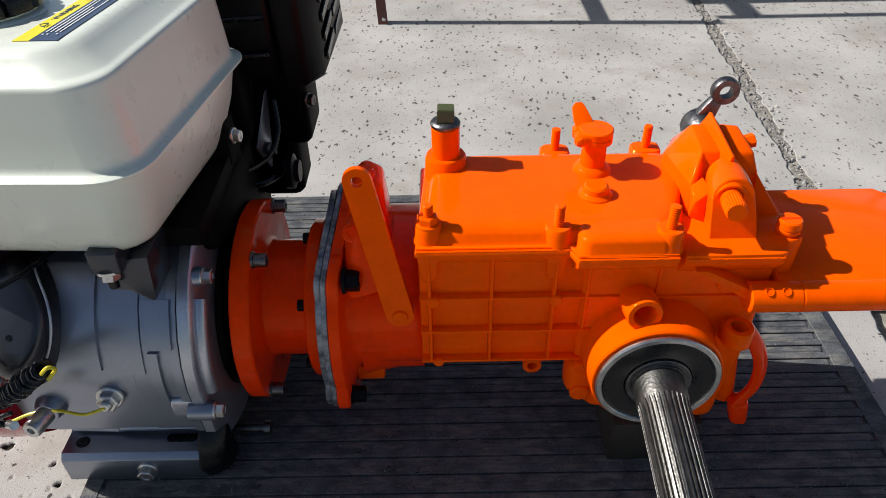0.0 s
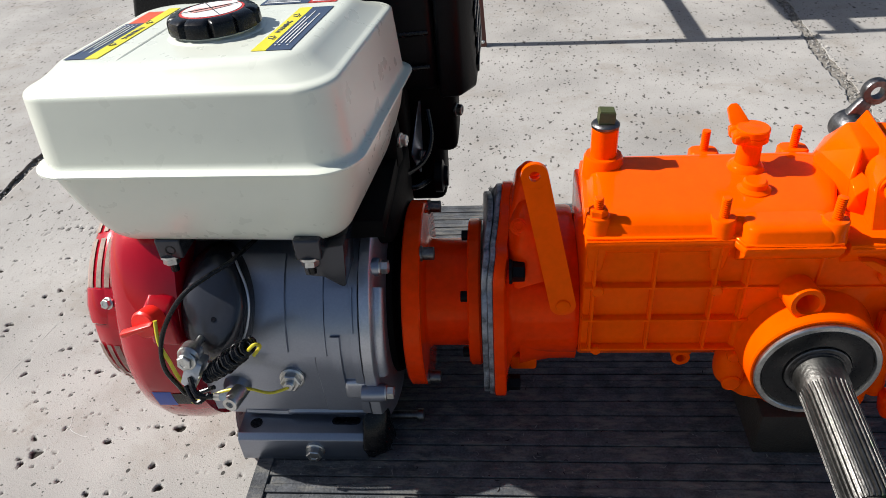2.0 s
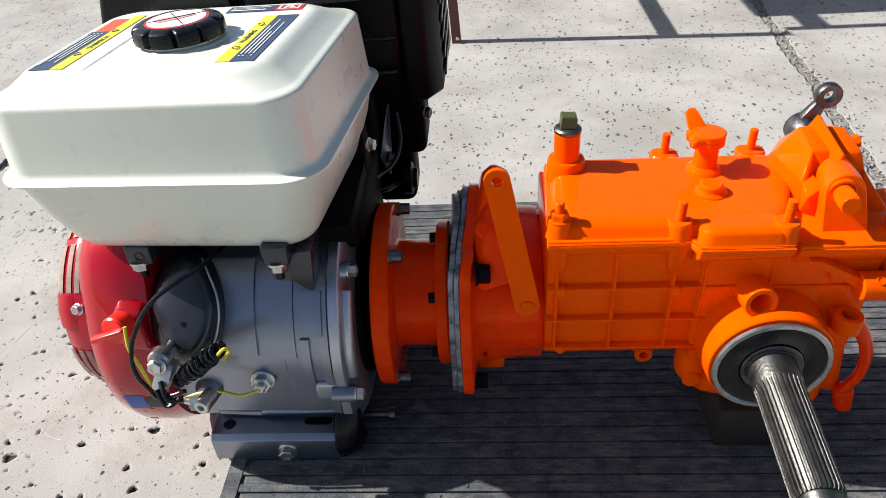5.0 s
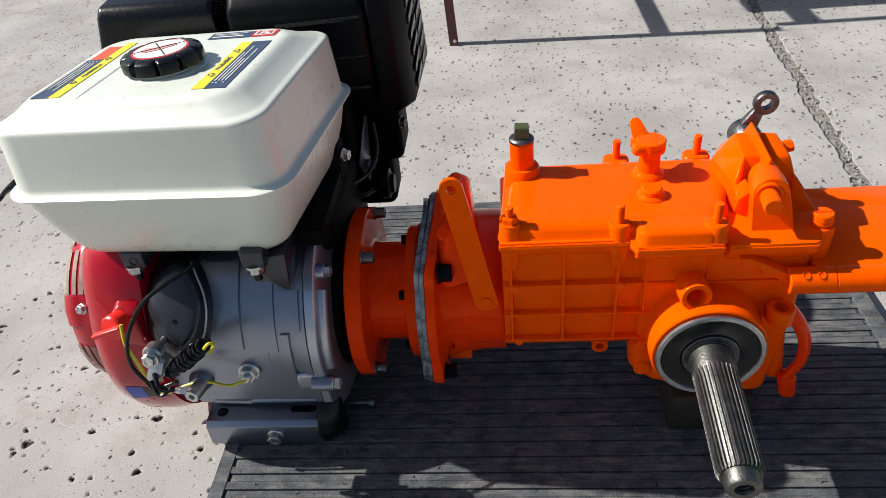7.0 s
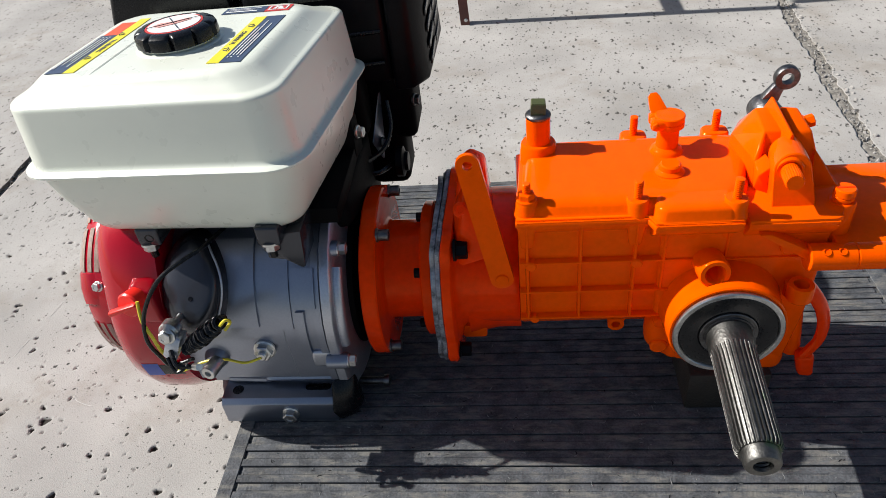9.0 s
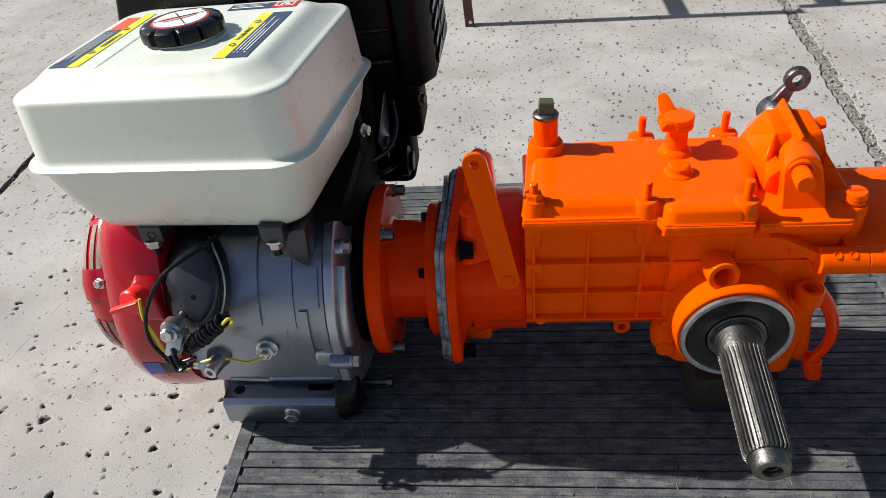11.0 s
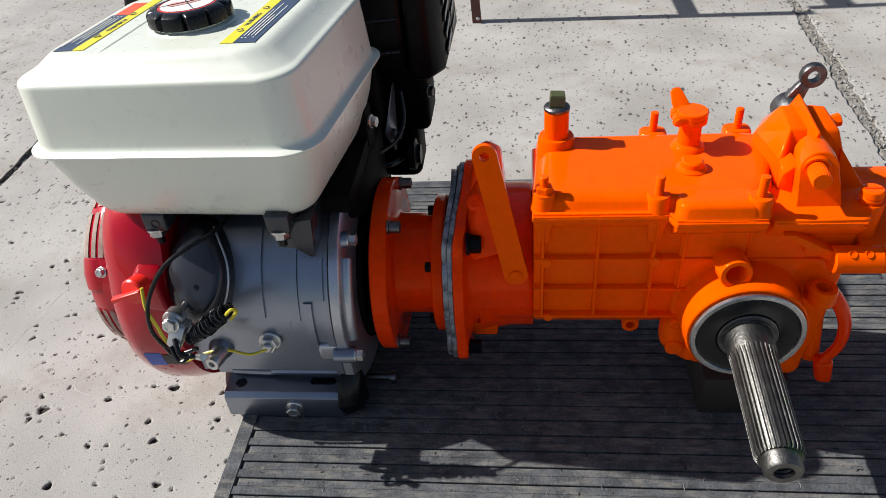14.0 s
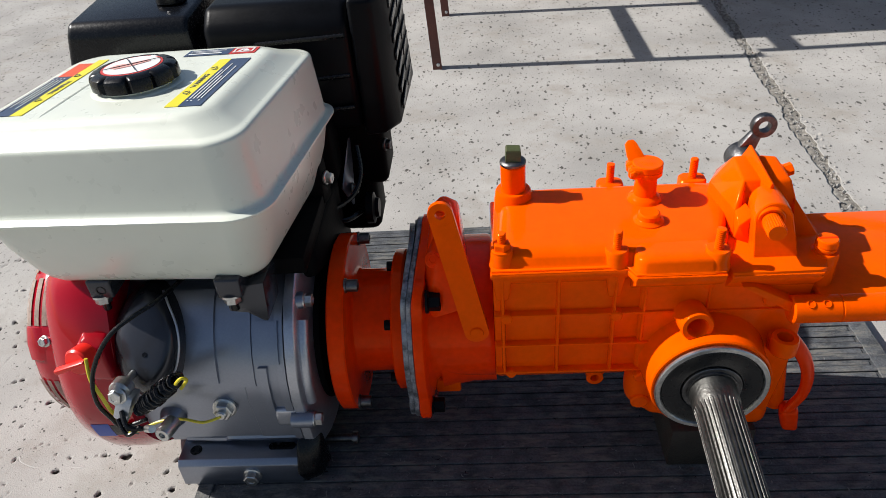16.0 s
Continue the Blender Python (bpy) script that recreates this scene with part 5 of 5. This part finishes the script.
triangle_mark(-0.0665, -0.046, -1)
triangle_mark(-0.0665, 0.012, -1)


def lettering(text, at, size, turn, mats, parent, name="lettering"):
    cu = bpy.data.curves.new(name, "FONT")
    cu.body, cu.size, cu.extrude, cu.align_x, cu.align_y = text, size, 0.0001, "CENTER", "CENTER"
    tmp = bpy.data.objects.new(name, cu)
    scene.collection.objects.link(tmp)
    me = bpy.data.meshes.new_from_object(tmp.evaluated_get(bpy.context.evaluated_depsgraph_get()))
    bpy.data.objects.remove(tmp)
    me.materials.clear()
    me.materials.append(mats)
    ob = new(name, me)
    ob.matrix_basis = TANK @ pose(*at, 0, 0, turn)
    return under(ob, parent)


lettering("WARNING", (0.0635, -0.0205, ZL + 0.0006), 0.0064, 90, NAVY, tank)
lettering("WARNING", (-0.0665, -0.017, ZL + 0.0006), 0.0064, -90, NAVY, tank)
# printed figure on the cap: a red match shape under a thin dark cross
cap_top = 0.0168
label_flat("cap_mark", [(-0.017, -0.006), (-0.010, -0.010), (0.002, -0.003), (0.013, 0.008), (0.009, 0.012), (-0.004, 0.003), (-0.013, 0.001)], cap_top, CAP_RED, "faded red printed warning sign", CAP)
for k, (p, q) in enumerate((((-0.020, -0.012), (0.019, 0.014)), ((-0.013, 0.016), (0.013, -0.018)))):
    p, q = Vector(p), Vector(q)
    nrm = Vector((-(q - p).y, (q - p).x)).normalized() * 0.00025
    label_flat("cap_mark", [tuple(p + nrm), tuple(q + nrm), tuple(q - nrm), tuple(p - nrm)], cap_top + 0.0005 + 0.0005 * k, BLACK, "black printed stroke", CAP)
# pressed bead on the tank's top
b = bmesh.new()
tube(b, [(-0.0430, -0.0860, TOP - 0.0026), (-0.0430, -0.074, TOP - 0.0015), (-0.0428, -0.02, TOP - 0.0014), (-0.0426, 0.05, TOP - 0.0018)], 0.0022, 10, 4)
b.transform(TANK)
part("pressed_bead", b, CREAM, tank)

# tank mounts with bolts
for x, bx, by, z0 in ((-0.0885, -0.0911, 0.0225, 0.2635), (0.0365, 0.0363, 0.0010, 0.2755)):
    b = bmesh.new()
    hull(b, [(x + dx, by + dy, z) for dx in (-0.0105, 0.0115) for dy in (-0.002, 0.045) for z in (z0 + 0.001, z0 + 0.021)], 0.0025, 3)
    # cast grey mount in the darker colour that carries the tank's shade
    mount = part("tank_mount", b, DARK_CAP, engine, "cast grey tank mount")
    bolt(mount, (bx, by + 0.004, z0 + 0.001), (0, -0.25, -1), 0.0125, head=0.6)
    b = bmesh.new()
    lathe(b, (bx, by + 0.004, z0 - 0.0145), "z", [(0, 0.0036), (0.010, 0.0036)], 12)
    part("bolt_end", b, BLACK, mount)
    b = bmesh.new()
    lathe(b, (x + 0.002, by + 0.001, z0 + 0.0105), (0, -1, 0.05), [(0, 0.0045), (0.0035, 0.0045), (0.0035, 0.0034), (0.001, 0.0032)], 16)
    if x < 0:
        part("threaded_hole", b, BLACK, mount)
b = bmesh.new()
prism(b, [(0.027, 0.279), (0.064, 0.284), (0.0605, 0.242), (0.0565, 0.241), (0.043, 0.2515), (0.0275, 0.2535)], "xz", 0.010, 0.050, 0.0018)
# web also in the shade-darkened grey
part("mount_web", b, DARK_CAP, engine, "triangular cast web beside the mount")
# added black sheet standing in for the tank's shade on the crankcase
b = bmesh.new()
hull(b, [(-0.09, 0.05, 0.262), (0.09, 0.05, 0.262), (-0.09, 0.05, 0.280), (0.09, 0.05, 0.280), (-0.09, 0.2, 0.262), (0.09, 0.2, 0.262), (-0.09, 0.2, 0.282), (0.09, 0.2, 0.282)], 0.002)
part("shade_sheet", b, BLACK_MATTE, engine, "added black sheet in place of the shade under the tank")


def arc_points(x, a0, a1, r, n=14):
    return [Vector((x, SH[0] - r * 1.02 * math.cos(radians(a0 + (a1 - a0) * i / n)), SH[1] + r * math.sin(radians(a0 + (a1 - a0) * i / n)))) for i in range(n + 1)]


def cast_strip(x0, x1, a0, a1, r0, r1, name="cast_pad", n=12, mats=None):
    b = bmesh.new()
    rows = []
    for i in range(n + 1):
        a = radians(a0 + (a1 - a0) * i / n)
        y, z = -math.cos(a), math.sin(a)
        rows.append([Vector((x0, SH[0] + 1.02 * y * r0, SH[1] + z * r0)), Vector((x0 + 0.001, SH[0] + 1.02 * y * r1, SH[1] + z * r1)), Vector((x1 - 0.001, SH[0] + 1.02 * y * r1, SH[1] + z * r1)), Vector((x1, SH[0] + 1.02 * y * r0, SH[1] + z * r0))])
    loft(b, rows)
    return part(name, b, mats or GREY, crankcase)


cast_strip(-0.045, -0.002, 12, 58, 0.110, 0.1145)
cast_strip(0.008, 0.033, 10, 52, 0.110, 0.1142)
cast_strip(0.0345, 0.0595, 22, 42, 0.110, 0.1185)
cast_strip(0.036, 0.046, -8, 20, 0.110, 0.1160)
b = bmesh.new()
box(b, (0.043, 0.002, 0.112), (0.066, 0.02, 0.135), 0.004, 3)
part("cast_lug", b, GREY_LIGHT, crankcase)
b = bmesh.new()
tube(b, [(-0.072, 0.034, 0.062), (-0.03, 0.032, 0.062), (-0.02, 0.030, 0.066), (0.03, 0.030, 0.066), (0.058, 0.032, 0.064)], 0.004, 8)
part("cast_rib", b, GREY, crankcase)
# rounded rib on the side cover
b = bmesh.new()
tube(b, [Vector((0.0788, 0, 0)) + p for p in arc_points(0, -4, 42, 0.1055)], 0.0062, 12, 2)
part("cover_rib", b, GREY_LIGHT, side_cover)
# drain plug with washer
bolt(crankcase, (-0.004, 0.004, 0.139), (0, -1, 0.12), 0.0165, head=0.55)
b = bmesh.new()
lathe(b, (-0.004, -0.004, 0.140), (0, -1, 0.12), [(0, 0.0052), (0.004, 0.005), (0.0055, 0.0035)], 16)
part("wire_terminal", b, STEEL, crankcase)

# domed dark cover: an egg-shaped pad with a rounded shoulder and a bright lip
DC, DT, DD = Vector((-0.061, 0.022, 0.214)), Vector((0, 0.62, 0.78)), Vector((0, -0.78, 0.62))
b = bmesh.new()
rows = []
for d, ax_, at_, sh in ((-0.040, 0.037, 0.060, -0.003), (-0.010, 0.0355, 0.056, -0.003), (0.000, 0.0335, 0.0515, -0.002), (0.006, 0.0312, 0.0480, -0.001), (0.0115, 0.0285, 0.0445, 0.0005), (0.0155, 0.0252, 0.0400, 0.0025), (0.0180, 0.0210, 0.0340, 0.0045), (0.0193, 0.0150, 0.0250, 0.006), (0.0198, 0.006, 0.011, 0.006)):
    ring = []
    for k in range(48):
        a = 2 * math.pi * k / 48
        egg = 1.0 - 0.14 * max(0.0, math.sin(a)) ** 2
        ring.append(DC + Vector((sh + ax_ * egg * math.cos(a), 0, 0)) + DT * at_ * math.sin(a) + DD * d)
    rows.append(ring)
loft(b, rows)
dome = part("domed_cover", b, DARK_CAP, engine, "dark grey domed cover", 70)
b = bmesh.new()
tube(b, [(-0.046, 0.046, 0.252), (-0.039, 0.034, 0.2455), (-0.0305, 0.020, 0.234), (-0.0285, 0.010, 0.219), (-0.032, 0.003, 0.203), (-0.039, -0.002, 0.188)], 0.0011, 8, 5)
part("cover_lip", b, GREY_LIGHT, dome)
for u, t in ((0.004, -0.013), (0.021, -0.002)):
    b = bmesh.new()
    lathe(b, DC + Vector((u, 0, 0)) + DT * t + DD * (0.0165 if u < 0.01 else 0.0135), DD, [(-0.004, 0.0024), (0.0036 if u < 0.01 else 0.0032, 0.0024)], 16)
    part("cover_hole", b, BLACK, dome, "dark drilled hole")

# rounded boss that carries the cable eye
b = bmesh.new()
hull(b, [(-0.060 + q * math.cos(radians(a)), y, 0.126 + q * math.sin(radians(a))) for y, q in ((-0.002, 0.0095), (0.004, 0.0125), (0.03, 0.017)) for a in range(0, 360, 20)], 0.0)
part("sump_boss", b, GREY, engine, "grey cast boss by the sump")
# oil sensor, earth bolt and bundled wires
before_wiring = set(bpy.data.objects)
WIRES = Matrix.Translation((0.0110, -0.0219, 0.0275)) @ Matrix.Scale(0.958, 4) @ Matrix.Translation((0.010, -0.014, 0.0145))   # the loom hangs in front of the dome
bolt(engine, (-0.0943, -0.004, 0.1705), (-0.15, -1, 0.35), 0.012, head=0.6)
b = bmesh.new()
hull(b, [(-0.104, -0.012, 0.150), (-0.092, -0.016, 0.143), (-0.082, -0.006, 0.166), (-0.096, -0.003, 0.172), (-0.104, -0.006, 0.149), (-0.092, 0.004, 0.142), (-0.080, 0.01, 0.164), (-0.096, 0.01, 0.170)], 0.002)
part("cable_clamp", b, GREY_LIGHT, engine, "bright plated cable clamp under the sensor")
b = bmesh.new()
lathe(b, (-0.094, 0.022, 0.168), (-0.05, -1, 0.15), [(-0.03, 0.0035), (0.012, 0.0035), (0.012, 0.010), (0.022, 0.010), (0.024, 0.0085), (0.028, 0.007), (0.030, 0.006)], 24)
part("oil_sensor", b, STEEL, engine, "zinc oil level sensor plug")
b = bmesh.new()
lathe(b, (-0.066, 0.014, 0.114), (-0.2, -1, 0.1), [(0, 0.0078), (0.018, 0.0078), (0.020, 0.0068), (0.020, 0.0034), (0.017, 0.0034)], 28)
part("cable_eye", b, STEEL, engine, "round steel eye by the sump")
b = bmesh.new()
tube(b, [(-0.044, 0.084, 0.2355), (-0.0497, 0.054, 0.2401), (-0.0542, 0.038, 0.2423), (-0.0662, 0.024, 0.2411), (-0.0838, 0.01, 0.2339), (-0.1008, 0.002, 0.2139), (-0.1134, -0.002, 0.1879), (-0.1167, -0.005, 0.1624), (-0.1099, -0.006, 0.1427), (-0.1043, -0.004, 0.1284), (-0.08, -0.002, 0.1355)], 0.0021, 10)
part("black_cable", b, BLACK, engine, "black sheathed cable looping over the dome")
b = bmesh.new()
tube(b, [(-0.116, 0.006, 0.2075), (-0.1161, 0.0, 0.1896), (-0.1138, -0.002, 0.1778), (-0.1106, -0.004, 0.1689), (-0.1073, -0.005, 0.1506), (-0.1017, -0.004, 0.1377), (-0.0991, -0.002, 0.1336)], 0.0017, 8)
part("yellow_wire", b, WIRE_YELLOW, engine, "yellow wire from the stop switch")
b = bmesh.new()
tube(b, [(-0.004, -0.009, 0.1405), (-0.0214, -0.012, 0.1365), (-0.0402, -0.013, 0.1431), (-0.0613, -0.014, 0.1416), (-0.0816, -0.016, 0.1333), (-0.094, -0.016, 0.1285), (-0.090, -0.018, 0.1335)], 0.0014, 8)
part("yellow_wire", b, WIRE_YELLOW, engine, "yellow wire to the drain plug terminal")
b = bmesh.new()
pts = []
ca0, ca1 = Vector((-0.0800, -0.004, 0.1520)), Vector((-0.0377, 0.001, 0.1841))
dd = (ca1 - ca0).normalized()
cu1 = dd.orthogonal().normalized()
cu2 = dd.cross(cu1)
turns = 24
for i in range(turns * 10 + 1):
    a = 2 * math.pi * i / 10
    r = 0.0052 + 0.0030 * math.sin(math.pi * i / (turns * 10)) + 0.0020 * noise.noise((i * 0.11, 3.0, 1.0))
    pts.append(ca0 + dd * (ca1 - ca0).length * i / (turns * 10) + cu1 * math.cos(a) * r + cu2 * math.sin(a) * r + dd * (0.005 * noise.noise((i * 0.06, 8.0, 2.0)) + 0.003 * math.cos(a + 1)))
tube(b, pts, 0.0014, 6, 1)
part("wire_coil", b, BLACK, engine, "black wire wound into a tight coil")
b = bmesh.new()
tube(b, [ca0, ca0 + dd * 0.02, ca1 - dd * 0.004], 0.0045, 10, 3)
part("coil_core", b, BLACK, engine)
b = bmesh.new()
tube(b, [ca1 + Vector((-0.002, -0.004, -0.004)), ca1 + Vector((0.006, -0.004, 0.004)), ca1 + Vector((0.009, -0.001, -0.001)), ca1 + Vector((0.003, -0.005, -0.008))], 0.0016, 8)
part("wire_end", b, WIRE_YELLOW, engine, "yellowed bare wire end")
b = bmesh.new()
tube(b, [(-0.094, -0.010, 0.156), (-0.086, -0.022, 0.148), (-0.074, -0.018, 0.141), (-0.079, -0.012, 0.134), (-0.092, -0.016, 0.139)], 0.0024, 8)
tube(b, [(-0.098, -0.014, 0.150), (-0.088, -0.024, 0.140), (-0.076, -0.020, 0.146)], 0.002, 8)
part("wire_loop", b, BLACK, engine, "loose loops of black wire")
b = bmesh.new()
lathe(b, (-0.072, -0.018, 0.141), (0.8, -0.5, 0.5), [(0, 0.0035), (0.012, 0.0035)], 12)
part("wire_clip", b, STEEL, engine, "bare crimp on the wire")
for ob in bpy.data.objects:
    if ob not in before_wiring and ob.get("label") != "yellow wire to the drain plug terminal":
        ob.matrix_basis = WIRES @ ob.matrix_basis

# stop switch on the shroud
b = bmesh.new()
hull(b, [(-0.118, 0.03, 0.188), (-0.118, -0.006, 0.190), (-0.090, 0.03, 0.184), (-0.092, -0.006, 0.188), (-0.118, 0.03, 0.236), (-0.116, -0.004, 0.232), (-0.092, 0.03, 0.232), (-0.094, -0.004, 0.226)], 0.004, 3)
part("switch_box", b, RED, shroud, "red pressed housing of the stop switch")
b = bmesh.new()
lathe(b, (-0.106, -0.006, 0.2225), (-0.25, -1, 0.25), [(0, 0.0125), (0.013, 0.0125), (0.015, 0.011)], 32)
switch = part("stop_switch", b, RED_PLASTIC, shroud, "red plastic stop switch")
b = bmesh.new()
hull(b, [Vector((-0.1095, -0.021, 0.2255)) + Vector(p) for p in ((0.011, 0.002, 0.0065), (0.011, -0.005, 0.0065), (0.0125, 0.0, 0.003), (0.0125, -0.005, 0.003), (-0.020, 0.002, -0.004), (-0.020, -0.005, -0.004), (-0.018, 0.002, -0.009), (-0.018, -0.005, -0.009))], 0.0015)
part("switch_lever", b, RED_PLASTIC, shroud)
# label on the shroud
def shroud_patch(name, a0, a1, x0, x1, r, mats, lab):
    b = bmesh.new()
    rows = [[Vector((x, 0.12 - r * math.cos(radians(a0 + (a1 - a0) * i / 8)), 0.150 + r * math.sin(radians(a0 + (a1 - a0) * i / 8)))) for x in (x0, x1)] for i in range(9)]
    loft(b, rows, False, False, closed=False)
    part(name, b, mats, shroud, lab)
shroud_patch("shroud_label", -17, -7, -0.135, -0.117, 0.1303, BLUE, "blue label on the shroud")
shroud_patch("shroud_label", -16, -8, -0.1166, -0.0935, 0.1303, BLACK, "dark label strip on the shroud")

# curved slots pressed through the recoil cover, in rows
SLOT = material("dusty_inner_housing", (0.30, 0.22, 0.18), 0.7, var=0.3, scale=60)
for (xa, ra), (xb, rb) in (((-0.1660, 0.1066), (-0.1710, 0.1064)), ((-0.1745, 0.1057), (-0.1795, 0.1045)), ((-0.1835, 0.1034), (-0.1875, 0.1018)), ((-0.1895, 0.0996), (-0.1925, 0.0960))):
    for a0, a1 in ((36, 62), (66, 92), (-48, -26), (-22, 4), (-76, -52), (96, 122)):
        b = bmesh.new()
        rows = []
        for i in range(9):
            a = radians(a0 + (a1 - a0) * i / 8)
            rows.append([Vector((xx - 0.0004, 0.122 - 0.985 * rr * math.cos(a), 0.160 + 0.985 * rr * math.sin(a))) for xx, rr in ((xa, ra), (xb, rb))])
        loft(b, rows, False, False, closed=False)
        part("slot", b, SLOT, recoil)
b = bmesh.new()
rows = []
for x, r0 in ((-0.163, 0.105), (-0.176, 0.1075), (-0.188, 0.1040), (-0.196, 0.094)):
    rows.append([Vector((x, 0.122 - 0.985 * rr * math.cos(radians(a)), 0.160 + 0.985 * rr * math.sin(radians(a)))) for a, rr in ((14, r0 - 0.007), (17, r0 - 0.0012), (26, r0 + 0.0002), (35, r0 - 0.0012), (38, r0 - 0.007))])
loft(b, rows)
part("starter_lug", b, RED, recoil)
bolt(recoil, (-0.1615, 0.021, 0.2165), (-0.2, -0.8, 0.4), 0.008)
# black tie on the end of the base frame
b = bmesh.new()
hull(b, [(0.050, -0.004, 0.044), (0.074, 0.004, 0.042), (0.052, 0.012, 0.080), (0.076, 0.03, 0.078), (0.048, 0.03, 0.05), (0.080, 0.03, 0.03), (0.056, 0.0, 0.026), (0.074, 0.01, 0.026)], 0.004, 2)
part("end_cap", b, BLACK, base, "black plastic wrapped corner of the base")
b = bmesh.new()
lathe(b, (0.05, 0.050, 0.036), "x", [(0, 0.0045), (0.05, 0.0045), (0.05, 0.007), (0.056, 0.007)], 12)
part("base_stud", b, STEEL_DARK, base)
b = bmesh.new()
box(b, (0.050, 0.02, 0.076), (0.060, 0.03, 0.092), 0.002)
part("small_bracket", b, GREY_LIGHT, base)
